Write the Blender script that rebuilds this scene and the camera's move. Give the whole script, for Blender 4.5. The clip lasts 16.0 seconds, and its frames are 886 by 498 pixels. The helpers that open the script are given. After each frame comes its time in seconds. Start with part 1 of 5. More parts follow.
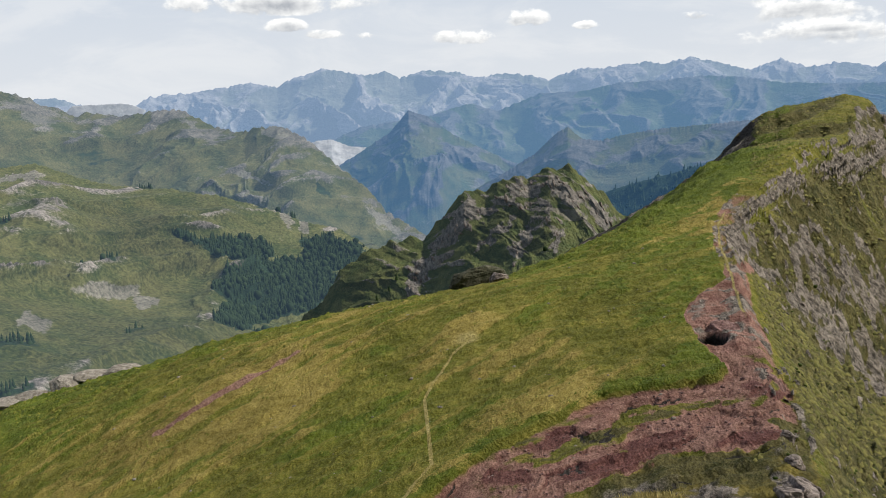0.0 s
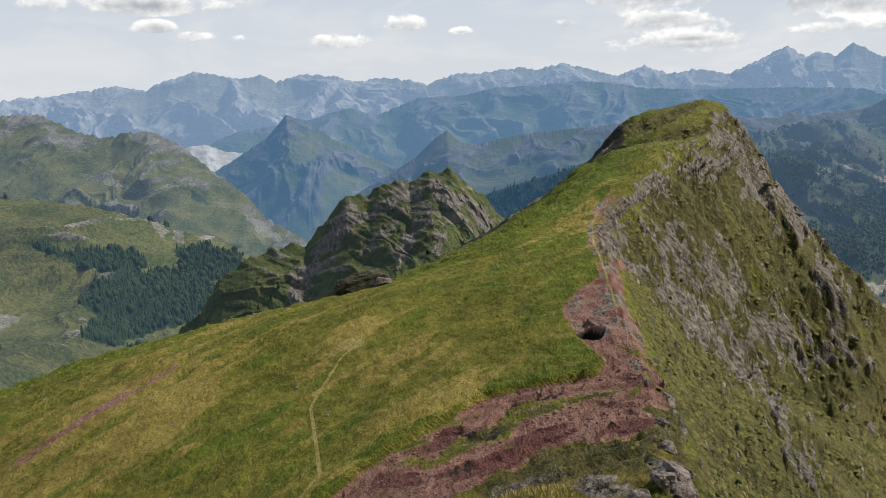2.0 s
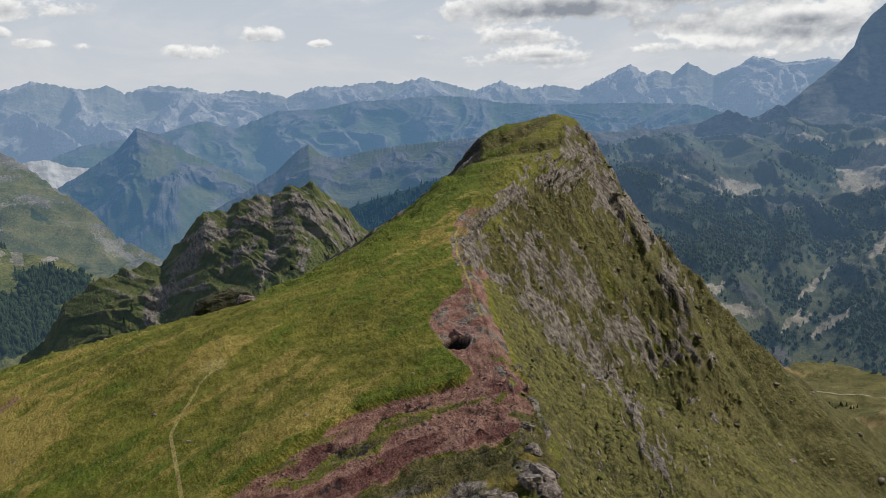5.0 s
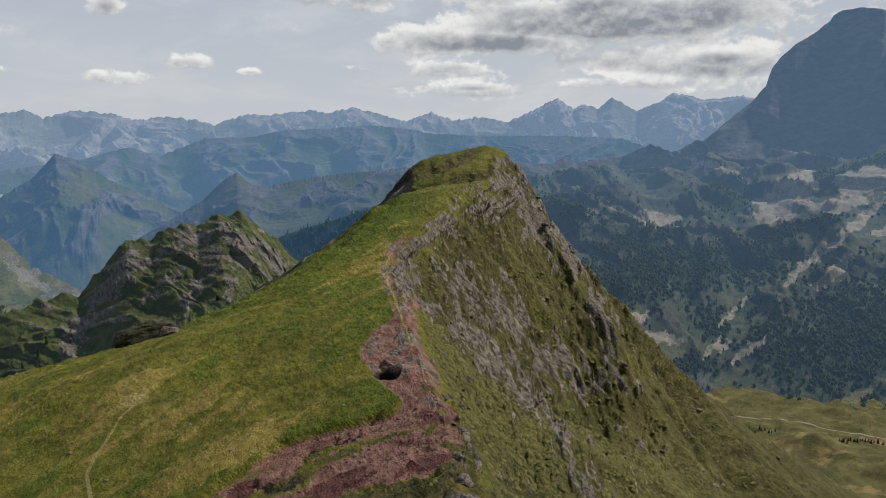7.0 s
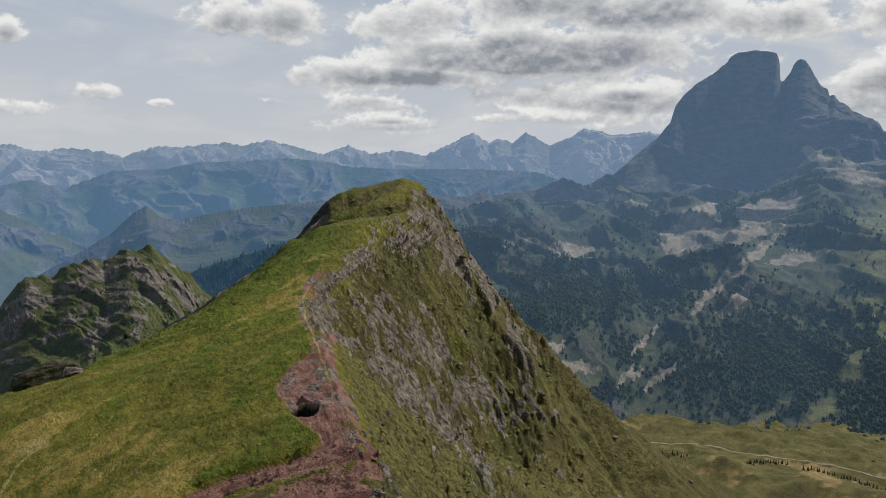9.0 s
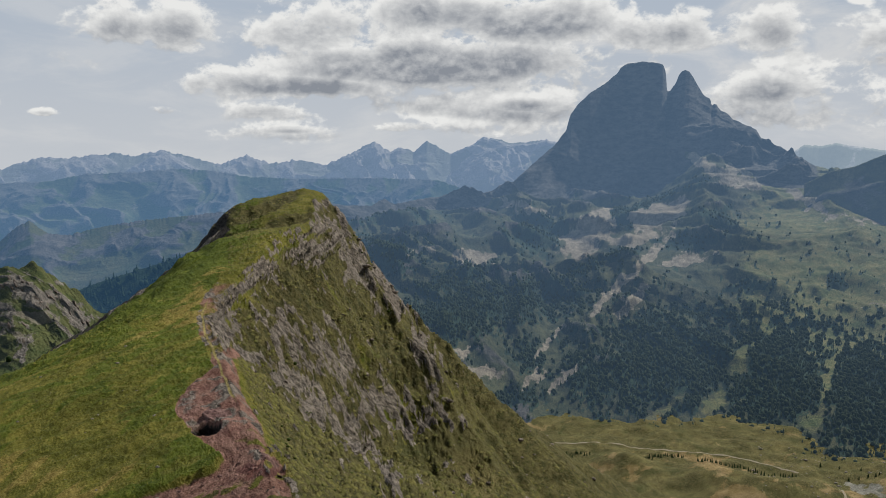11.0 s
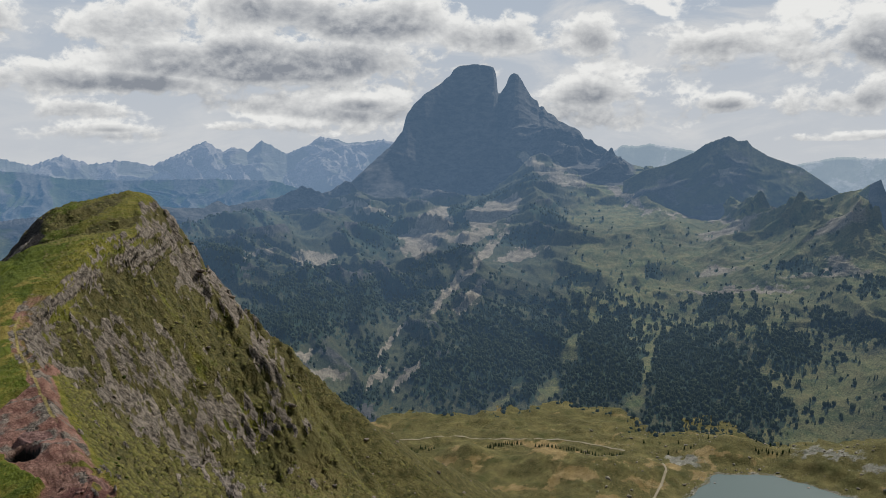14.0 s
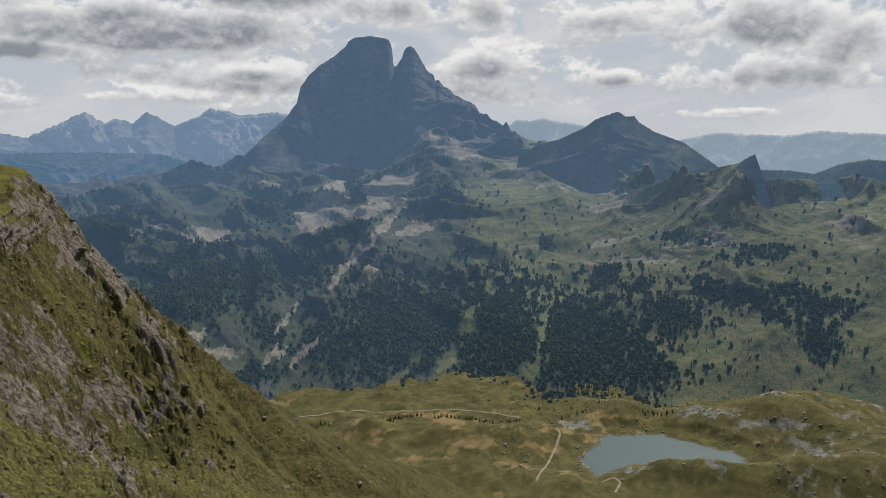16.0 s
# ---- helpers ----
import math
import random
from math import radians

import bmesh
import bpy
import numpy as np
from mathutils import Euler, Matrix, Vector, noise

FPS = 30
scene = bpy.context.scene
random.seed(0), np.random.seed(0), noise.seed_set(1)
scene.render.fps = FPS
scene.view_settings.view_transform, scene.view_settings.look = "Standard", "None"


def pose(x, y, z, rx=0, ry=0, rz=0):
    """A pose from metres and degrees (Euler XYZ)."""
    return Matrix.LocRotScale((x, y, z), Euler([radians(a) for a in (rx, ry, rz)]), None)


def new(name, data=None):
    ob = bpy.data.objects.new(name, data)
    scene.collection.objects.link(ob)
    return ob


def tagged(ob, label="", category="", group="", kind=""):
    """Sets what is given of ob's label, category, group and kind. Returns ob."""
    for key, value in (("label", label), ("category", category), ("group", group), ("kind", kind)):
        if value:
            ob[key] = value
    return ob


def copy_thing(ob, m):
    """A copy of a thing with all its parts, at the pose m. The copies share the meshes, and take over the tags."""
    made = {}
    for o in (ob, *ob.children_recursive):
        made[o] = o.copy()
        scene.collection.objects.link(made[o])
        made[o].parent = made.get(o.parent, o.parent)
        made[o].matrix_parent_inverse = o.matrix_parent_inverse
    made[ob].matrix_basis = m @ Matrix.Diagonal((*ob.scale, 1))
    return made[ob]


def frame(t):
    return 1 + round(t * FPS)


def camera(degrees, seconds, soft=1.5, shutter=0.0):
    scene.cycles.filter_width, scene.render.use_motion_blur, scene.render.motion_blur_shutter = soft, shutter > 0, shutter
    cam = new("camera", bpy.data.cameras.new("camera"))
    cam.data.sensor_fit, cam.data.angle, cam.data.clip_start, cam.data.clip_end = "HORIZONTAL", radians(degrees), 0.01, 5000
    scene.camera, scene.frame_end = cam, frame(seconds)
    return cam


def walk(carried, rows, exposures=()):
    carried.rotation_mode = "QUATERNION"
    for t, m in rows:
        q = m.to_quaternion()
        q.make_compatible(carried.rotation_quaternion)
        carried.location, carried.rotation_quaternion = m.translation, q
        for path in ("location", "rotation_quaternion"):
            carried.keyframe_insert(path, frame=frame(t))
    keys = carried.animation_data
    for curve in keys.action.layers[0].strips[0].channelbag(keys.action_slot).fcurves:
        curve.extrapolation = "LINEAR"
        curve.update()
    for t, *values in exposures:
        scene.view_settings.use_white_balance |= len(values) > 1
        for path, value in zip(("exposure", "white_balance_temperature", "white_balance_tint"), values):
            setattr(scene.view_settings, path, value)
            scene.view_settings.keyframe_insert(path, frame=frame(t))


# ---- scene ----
cam = camera(59.75, 16.0, 0.55)
EYE = 0.0  # heights are counted from the eye, on the summit
ROWS = [
    (0.0, -0.4, -11.76, 1.94), (0.5, -2.76, -11.74, 1.91), (1.0, -5.08, -11.64, 1.99), (1.5, -7.23, -11.68, 1.86),
    (2.0, -9.2, -11.72, 1.71), (2.5, -11.12, -11.71, 1.54), (3.0, -12.94, -11.67, 1.43), (3.5, -14.7, -11.58, 1.34),
    (4.0, -16.32, -11.46, 1.4), (6.5, -23.19, -9.56, 0.57), (7.0, -24.36, -8.87, 0.33), (7.5, -25.7, -8.23, 0.03),
    (8.0, -27.24, -7.53, -0.1), (8.5, -28.84, -6.9, -0.05), (9.0, -30.44, -6.46, 0.06), (11.5, -39.72, -5.77, 0.72),
    (12.0, -41.83, -5.64, 0.82), (12.5, -43.92, -5.59, 0.87), (13.0, -45.86, -5.64, 0.87), (13.5, -47.72, -5.75, 0.88),
    (14.0, -49.61, -6.03, 0.89), (14.5, -51.56, -6.48, 0.87), (15.0, -53.67, -6.96, 0.8), (15.5, -55.55, -7.42, 0.79),
    (16.0, -57.22, -8.05, 0.64),
]
walk(cam, [(t, pose(0, 0, EYE, 90 + pitch, roll, yaw)) for t, yaw, pitch, roll in ROWS],
     exposures=[(0.0, 0.20), (2.0, 0.10), (4.0, -0.04), (8.0, -0.26), (16.0, -0.25)])


# ---- daylight ----
SUN_BEARING, SUN_HEIGHT = 84.0, 47.0
sun = new("sun", bpy.data.lights.new("sun", "SUN"))
sun.data.energy, sun.data.angle, sun.data.color = 4.4, radians(0.6), (1.0, 0.94, 0.84)
sun.matrix_world = pose(0, 0, 300, 90 - SUN_HEIGHT, 0, 180 - SUN_BEARING)


class Nodes:
    """A short hand for node trees: values are sockets, numbers or tuples."""

    def __init__(self, tree):
        self.tree = tree
        tree.nodes.clear()

    def put(self, socket, value):
        if isinstance(value, bpy.types.NodeSocket):
            self.tree.links.new(value, socket)
        elif isinstance(value, (tuple, list)):
            socket.default_value = (*value, 1.0) if len(value) == 3 and len(socket.default_value) == 4 else value
        else:
            socket.default_value = value

    def fill(self, node, inputs, out=0):
        for key, value in inputs.items():
            self.put(node.inputs[key], value)
        return node.outputs[out]

    def node(self, kind, inputs, out=0):
        return self.fill(self.tree.nodes.new(kind), inputs, out)

    def math(self, op, a, b=0.0, clamp=False):
        n = self.tree.nodes.new("ShaderNodeMath")
        n.operation, n.use_clamp = op, clamp
        return self.fill(n, {0: a, 1: b})

    def mix(self, fac, a, b, blend="MIX"):
        n = self.tree.nodes.new("ShaderNodeMix")
        n.data_type, n.blend_type, n.clamp_factor = "RGBA", blend, True
        return self.fill(n, {0: fac, 6: a, 7: b}, 2)

    def step(self, x, lo, hi):
        n = self.tree.nodes.new("ShaderNodeMapRange")
        n.interpolation_type = "SMOOTHSTEP"
        return self.fill(n, {0: x, 1: lo, 2: hi})

    def noise(self, vector, scale, detail=4.0, rough=0.55, distortion=0.0):
        return self.node("ShaderNodeTexNoise", {"Vector": vector, "Scale": scale, "Detail": detail, "Roughness": rough, "Distortion": distortion})

    def field(self, name):
        n = self.tree.nodes.new("ShaderNodeAttribute")
        n.attribute_name = name
        return n.outputs[2]


# cumulus over the mountains: bearing, elevation, half width and half height in degrees, weight
FAIR_CLOUDS = [(-11.4, 6.1, 5.97, 0.89, 0.9), (-10.6, 4.6, 1.33, 0.53, 0.65), (-4.9, 3.9, 1.05, 0.35, 0.7), (-7.8, 4.0, 1.26, 0.38, 0.6), (6.2, 4.6, 1.52, 0.68, 0.9), (2.4, 3.5, 2.63, 0.54, 0.7), (10.8, 4.0, 0.94, 0.34, 0.65), (25.0, 4.2, 2.31, 0.7, 0.85), (26.7, 2.9, 2.76, 0.42, 0.85), (18.0, 4.2, 1.46, 0.33, 0.6), (17.8, 9.7, 5.07, 1.72, 1), (5.9, 4.5, 1.59, 0.55, 0.85), (2.8, 3.5, 2.44, 0.65, 0.65), (10.6, 4.0, 0.81, 0.3, 0.6), (22.9, 6.1, 3.64, 1.26, 0.95), (25.1, 4.3, 2.46, 0.57, 0.9), (26.6, 3.1, 2.7, 0.36, 0.75), (1.6, 8.1, 1.26, 1.03, 0.8)]
CLOUD_BANK = [(17.6, 9.7, 4.35, 1.57, 0.95), (28.7, 9.7, 5.0, 2.06, 1.05), (37.0, 11.2, 4.86, 1.9, 1.1), (44.7, 10.2, 6.56, 2.31, 1.15), (53.3, 9.1, 4.0, 1.54, 1), (37.6, 7.3, 10.66, 1.7, 1.7), (20.8, 6.2, 2.2, 0.81, 0.8), (28.1, 5.9, 5.77, 1.0, 1.2), (43.8, 4.6, 2.9, 0.81, 0.9), (26.1, 2.9, 2.85, 0.47, 0.7), (34.7, 3.1, 3.28, 0.41, 0.6), (59.9, 9.3, 2.66, 1.31, 0.9), (60.5, 5.0, 3.61, 1.62, 0.95), (67.9, 7.9, 4.25, 1.22, 0.95), (69.4, 4.0, 2.35, 0.74, 0.9)]
LATE_CLOUDS = [(68.3, 8.0, 5.01, 1.43, 0.95), (79.7, 7.3, 6.03, 2.52, 1.1), (79.5, 3.9, 6.12, 1.26, 1.1), (69.2, 4.0, 2.18, 0.7, 0.9), (60.4, 8.9, 2.43, 1.62, 0.85), (77.1, 1.6, 4.32, 0.38, 0.6), (84.3, 5.8, 2.52, 2.76, 1.1), (63.6, 0.8, 2.83, 0.36, 0.5)]


def make_sky():
    world = bpy.data.worlds.new("sky")
    scene.world = world
    world.use_nodes = True
    n = Nodes(world.node_tree)
    way = n.node("ShaderNodeTexCoord", {})
    xyz = n.tree.nodes.new("ShaderNodeSeparateXYZ")
    n.put(xyz.inputs[0], way)
    bearing = n.math("MULTIPLY", n.math("ARCTAN2", xyz.outputs[0], xyz.outputs[1]), 57.29578)
    height = n.math("MULTIPLY", n.math("ARCSINE", xyz.outputs[2]), 57.29578)

    def billows(lift):
        spot = n.node("ShaderNodeCombineXYZ", {"X": bearing, "Y": n.math("MULTIPLY", n.math("ADD", height, lift), 1.4), "Z": 0.0})
        puff = n.math("ABSOLUTE", n.math("SUBTRACT", n.noise(spot, 0.55, 5.0, 0.55), 0.5))
        return n.math("SUBTRACT", n.noise(spot, 0.24, 9.0, 0.60, 0.2), n.math("MULTIPLY", n.math("SUBTRACT", puff, 0.08), 0.6))
    grain, above = billows(0.0), billows(0.5)
    total, weights, leans = None, None, None
    for b, e, w, t, weight in FAIR_CLOUDS + CLOUD_BANK + LATE_CLOUDS:
        u = n.math("DIVIDE", n.math("SUBTRACT", bearing, b), w)
        v = n.math("DIVIDE", n.math("SUBTRACT", height, e), t)
        low = n.math("MULTIPLY", v, n.math("ADD", 1.0, n.math("MULTIPLY", n.math("LESS_THAN", v, 0.0), 0.5)))
        r = n.math("ADD", n.math("MULTIPLY", u, u), n.math("MULTIPLY", low, low))
        blob = n.math("MULTIPLY", n.math("EXPONENT", n.math("MULTIPLY", r, -0.9)), weight)
        lean = n.math("MULTIPLY", blob, v)
        total = blob if total is None else n.math("MAXIMUM", total, blob)
        weights = blob if weights is None else n.math("ADD", weights, blob)
        leans = lean if leans is None else n.math("ADD", leans, lean)
    side = n.math("DIVIDE", leans, n.math("ADD", weights, 0.02))
    veil = n.noise(n.node("ShaderNodeCombineXYZ", {"X": n.math("MULTIPLY", bearing, 0.5), "Y": height, "Z": 7.0}), 0.16, 4.0, 0.55)
    veil = n.math("MULTIPLY", n.math("MULTIPLY", n.step(veil, 0.38, 0.62), n.step(bearing, -5.0, 32.0)), n.math("MULTIPLY", n.step(height, 0.5, 4.0), 0.50))
    total = n.math("MAXIMUM", total, veil)
    frayed = n.math("MULTIPLY", n.math("SUBTRACT", grain, 0.46), 2.6)
    here = n.math("ADD", n.math("MULTIPLY", total, 0.85), n.math("MULTIPLY", frayed, n.step(total, 0.02, 0.35)))
    cover = n.math("MULTIPLY", n.step(here, 0.26, 0.62), 0.96)
    lit = n.math("ADD", n.math("ADD", 0.72, n.math("MULTIPLY", side, 0.42)), n.math("MULTIPLY", n.math("SUBTRACT", grain, above), 1.9))
    core = n.step(n.math("ADD", here, n.math("MULTIPLY", total, 0.5)), 0.85, 1.7)
    tone = n.math("SUBTRACT", lit, n.math("MULTIPLY", core, 0.58), clamp=True)
    cloud = n.mix(tone, (0.29, 0.315, 0.36), (0.98, 0.98, 0.96))
    air = n.mix(n.step(height, -2.0, 16.0), (0.64, 0.67, 0.71), (0.47, 0.55, 0.66))
    wisp = n.noise(n.node("ShaderNodeCombineXYZ", {"X": bearing, "Y": n.math("MULTIPLY", height, 3.0), "Z": 3.0}), 0.10, 7.0, 0.62, 0.5)
    air = n.mix(n.math("MULTIPLY", n.step(wisp, 0.42, 0.66), n.math("ADD", 0.45, n.math("MULTIPLY", n.step(bearing, 15.0, 60.0), 0.45))), air, (0.76, 0.77, 0.78))
    hazy = n.mix(cover, air, cloud)
    sky = n.tree.nodes.new("ShaderNodeTexSky")
    sky.sky_type, sky.sun_disc, sky.altitude, sky.dust_density = "NISHITA", False, 2200, 2.5
    sky.sun_elevation, sky.sun_rotation = radians(SUN_HEIGHT), radians(SUN_BEARING)
    clear = n.node("ShaderNodeBackground", {"Color": sky.outputs[0], "Strength": 0.1})
    low_sky = n.node("ShaderNodeBackground", {"Color": hazy, "Strength": 1.0})
    low = n.math("SUBTRACT", 1.0, n.math("MULTIPLY", n.step(height, 14.0, 40.0), 0.8))
    both = n.node("ShaderNodeMixShader", {0: low, 1: clear, 2: low_sky})
    n.tree.links.new(both, n.tree.nodes.new("ShaderNodeOutputWorld").inputs[0])


make_sky()


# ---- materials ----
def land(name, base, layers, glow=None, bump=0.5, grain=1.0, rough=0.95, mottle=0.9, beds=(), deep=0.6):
    """Ground cover: base and layers are (colour, other colour, size of the patches in metres); each layer lies where
    the mesh's field of its name is high, with an edge frayed by noise. Layers named in beds show thin strata that dip
    to the east. glow: haze painted in as the ground's own emission, scaled by the mesh's field of air."""
    m = bpy.data.materials.new(name)
    m.use_nodes = True
    n = Nodes(m.node_tree)
    place = n.node("ShaderNodeNewGeometry", {})
    fine = n.noise(place, 2.2 / grain, 7.0, 0.72)
    mid = n.noise(place, 0.2 / grain, 6.0, 0.62)
    broad = n.math("SUBTRACT", n.noise(place, 0.025 / grain, 10.0, 0.70), 0.5)

    level = n.node("ShaderNodeMapping", {"Vector": place, "Rotation": (0, 0, radians(27))})
    level = n.node("ShaderNodeMapping", {"Vector": level, "Rotation": (0, radians(-42), 0)})
    level = n.node("ShaderNodeMapping", {"Vector": level, "Scale": (0.42, 0.55, 1.5)})
    strata = n.noise(level, 0.55 / grain, 7.0, 0.68, 0.4) if beds else mid

    def patch(a, b, size, squash, bedded=False):
        if bedded:
            return n.mix(n.step(n.math("ADD", n.math("MULTIPLY", strata, 0.75), n.math("MULTIPLY", fine, 0.25)), 0.36, 0.64), a, b)
        spot = n.node("ShaderNodeMapping", {"Vector": place, "Scale": (1, 1, squash)})
        big = n.noise(spot, 1.0 / size, 6.0, 0.66, 0.3)
        both = n.math("ADD", n.math("MULTIPLY", big, 0.65), n.math("MULTIPLY", fine, 0.35))
        return n.mix(n.step(both, 0.38, 0.62), a, b)
    colour = patch(*base, 1.0)
    for field, a, b, size, fray, squash in layers:
        both = n.math("SUBTRACT", n.math("ADD", n.math("MULTIPLY", mid, 0.5), n.math("MULTIPLY", fine, 0.5)), 0.5)
        worn = n.math("ADD", n.field(field), n.math("MULTIPLY", n.math("ADD", both, n.math("MULTIPLY", broad, 0.8)), fray))
        colour = n.mix(n.step(worn, 0.40, 0.60), colour, patch(a, b, size, squash, field in beds))
    tint = n.math("MAXIMUM", 0.15, n.math("ADD", 1.0, n.math("ADD", n.math("MULTIPLY", n.math("SUBTRACT", fine, 0.5), 1.7 * mottle), n.math("MULTIPLY", broad, 1.3 * mottle))))
    colour = n.mix(1.0, colour, n.node("ShaderNodeCombineColor", {"Red": tint, "Green": tint, "Blue": tint}), "MULTIPLY")
    relief = n.node("ShaderNodeBump", {"Strength": bump, "Distance": deep * grain, "Height": n.math("ADD", n.math("MULTIPLY", fine, 0.6), n.math("ADD", mid, n.math("MULTIPLY", strata, 2.2)) if beds else mid)})
    shader = n.tree.nodes.new("ShaderNodeBsdfPrincipled")
    n.fill(shader, {"Base Color": colour, "Roughness": rough, "Specular IOR Level": 0.15, "Normal": relief})
    # haze is painted in here: the ground itself emits the glow colour
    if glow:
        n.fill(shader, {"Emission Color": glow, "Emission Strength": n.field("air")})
    n.tree.links.new(shader.outputs[0], n.tree.nodes.new("ShaderNodeOutputMaterial").inputs[0])
    return m


def plain(name, a, b, size, rough=0.8, bump=0.3, glow=None, mottle=0.6):
    return land(name, (a, b, size), [], glow, bump, size, rough, mottle)


GRASS, DRY = (0.085, 0.11, 0.024), (0.17, 0.155, 0.05)
ROCK, PALE = (0.10, 0.09, 0.085), (0.26, 0.235, 0.215)
WOODS, WOODS_LIT = (0.010, 0.022, 0.012), (0.022, 0.042, 0.018)
ridge_mat = land("ridge_ground", ((0.102, 0.114, 0.016), (0.210, 0.190, 0.038), 4.0), [
    ("lush", (0.066, 0.098, 0.011), (0.130, 0.155, 0.021), 2.5, 0.9, 1.0),
    ("dry", (0.215, 0.174, 0.041), (0.295, 0.234, 0.066), 4.0, 0.9, 1.0),
    ("lea", (0.070, 0.074, 0.025), (0.155, 0.134, 0.054), 30.0, 0.9, 1.0),
    ("ochre", (0.19, 0.138, 0.056), (0.28, 0.212, 0.105), 25.0, 0.8, 1.0),
    ("heath", (0.048, 0.051, 0.017), (0.142, 0.125, 0.049), 2.2, 1.0, 1.0),
    ("red", (0.180, 0.088, 0.070), (0.335, 0.195, 0.155), 2.2, 0.5, 2.5),
    ("maroon", (0.105, 0.044, 0.039), (0.185, 0.086, 0.074), 1.0, 0.5, 2.5),
    ("rock", (0.045, 0.040, 0.036), (0.325, 0.282, 0.243), 0.9, 0.5, 2.0),
    # near-black layer that paints the shade of recesses into the colour
    ("cleft_shade", (0.020, 0.018, 0.016), (0.06, 0.054, 0.050), 0.8, 0.5, 2.0),
    ("slab", (0.10, 0.105, 0.085), (0.25, 0.245, 0.215), 14.0, 1.2, 1.0),
    ("woods", WOODS, WOODS_LIT, 12.0, 0.8, 1.0),
    ("path", (0.29, 0.24, 0.075), (0.37, 0.31, 0.13), 0.7, 0.35, 1.0)], None, 1.0, 0.40, 0.95, 1.15, ("rock", "cleft_shade"), 1.15)


def mountain(name, glow, base=(GRASS, DRY, 90.0), grain=10.0, rock=(ROCK, PALE), scree=((0.20, 0.19, 0.17), (0.32, 0.30, 0.27)), mottle=1.2, bump=0.9, beds=()):
    return land(name, base, [("scree", *scree, 60.0, 1.0, 1.0), ("rock", *rock, 60.0, 1.1, 2.0),
                             ("woods", WOODS, WOODS_LIT, 40.0, 0.8, 1.0)], glow, bump, grain, 0.95, mottle, beds)


# ---- relief: value and gradient noise on arrays ----
_table = np.random.RandomState(7).randint(0, 256, 512)
_table[256:] = _table[:256]
_angles = np.linspace(0, 2 * np.pi, 256, endpoint=False)


def noise2(x, y):
    """Gradient noise over a plane, about -0.7 to 0.7."""
    xi, yi = np.floor(x).astype(int), np.floor(y).astype(int)
    xf, yf = x - xi, y - yi
    u, v = xf * xf * xf * (xf * (xf * 6 - 15) + 10), yf * yf * yf * (yf * (yf * 6 - 15) + 10)

    def corner(i, j):
        a = _angles[_table[(_table[(xi + i) & 255] + yi + j) & 255]]
        return np.cos(a) * (xf - i) + np.sin(a) * (yf - j)
    top = corner(0, 0) * (1 - u) + corner(1, 0) * u
    return top * (1 - v) + (corner(0, 1) * (1 - u) + corner(1, 1) * u) * v


def fbm(x, y, octaves=4, gain=0.5):
    total, amp = 0.0, 1.0
    for k in range(octaves):
        total = total + amp * noise2(x * 2 ** k + 17.3 * k, y * 2 ** k - 9.1 * k)
        amp *= gain
    return total


def ridged(x, y, octaves=4, gain=0.5):
    """Sharp crests and rounded hollows, about 0 to 1."""
    total, amp, norm = 0.0, 1.0, 0.0
    for k in range(octaves):
        total = total + amp * (1 - 2 * np.abs(noise2(x * 2 ** k + 31.7 * k, y * 2 ** k + 5.3 * k)))
        norm += amp
        amp *= gain
    return total / norm


def eroded(x, y, octaves=6, gain=0.52):
    """Branching crests with smooth hollows: each finer crest stands only on the coarser ones."""
    total, amp, norm, weight = 0.0, 1.0, 0.0, 1.0
    for k in range(octaves):
        n = np.clip(1 - 1.9 * np.abs(noise2(x * 2.03 ** k + 31.7 * k, y * 2.03 ** k + 5.3 * k)), 0, 1)
        n = n * n * weight
        weight = np.clip(1.7 * n, 0, 1)
        total, norm, amp = total + amp * n, norm + amp, amp * gain
    return total / norm


def ease(a, b, x):
    t = np.clip((x - a) / (b - a), 0, 1)
    return t * t * (3 - 2 * t)


def smooth_max(a, b, k):
    h = np.clip(0.5 + 0.5 * (a - b) / k, 0, 1)
    return b * (1 - h) + a * h + k * h * (1 - h)


def plan(bearing, dist):
    """East and north of a place from its bearing (degrees to the right of north) and distance."""
    b = np.radians(bearing)
    return dist * np.sin(b), dist * np.cos(b)


def along(line, x, y):
    """Nearest place on a polyline of (bearing, distance, height): its height, its index as a real number, and the distance, positive on the line's right."""
    p = np.array([(*plan(b, d), h) for b, d, h in line])
    best = np.full(x.shape, 1e9)
    height, index, side = np.zeros(x.shape), np.zeros(x.shape), np.zeros(x.shape)
    for i in range(len(p) - 1):
        a, d = p[i], p[i + 1] - p[i]
        t = np.clip(((x - a[0]) * d[0] + (y - a[1]) * d[1]) / (d[0] ** 2 + d[1] ** 2), 0, 1)
        dx, dy = x - a[0] - t * d[0], y - a[1] - t * d[1]
        r = np.hypot(dx, dy)
        near = r < best
        best = np.where(near, r, best)
        height = np.where(near, a[2] + t * d[2], height)
        index = np.where(near, i + t, index)
        side = np.where(near, np.where(d[1] * dx - d[0] * dy > 0, r, -r), side)
    return height, index, side


def wander(az, el):
    """How the edges of the ovals stray, by bearing and elevation."""
    return fbm(az * 0.9, el * 1.3, 5, 0.6), 0.8 * fbm(az * 0.9 + 5, el * 1.3 + 9, 5, 0.6)


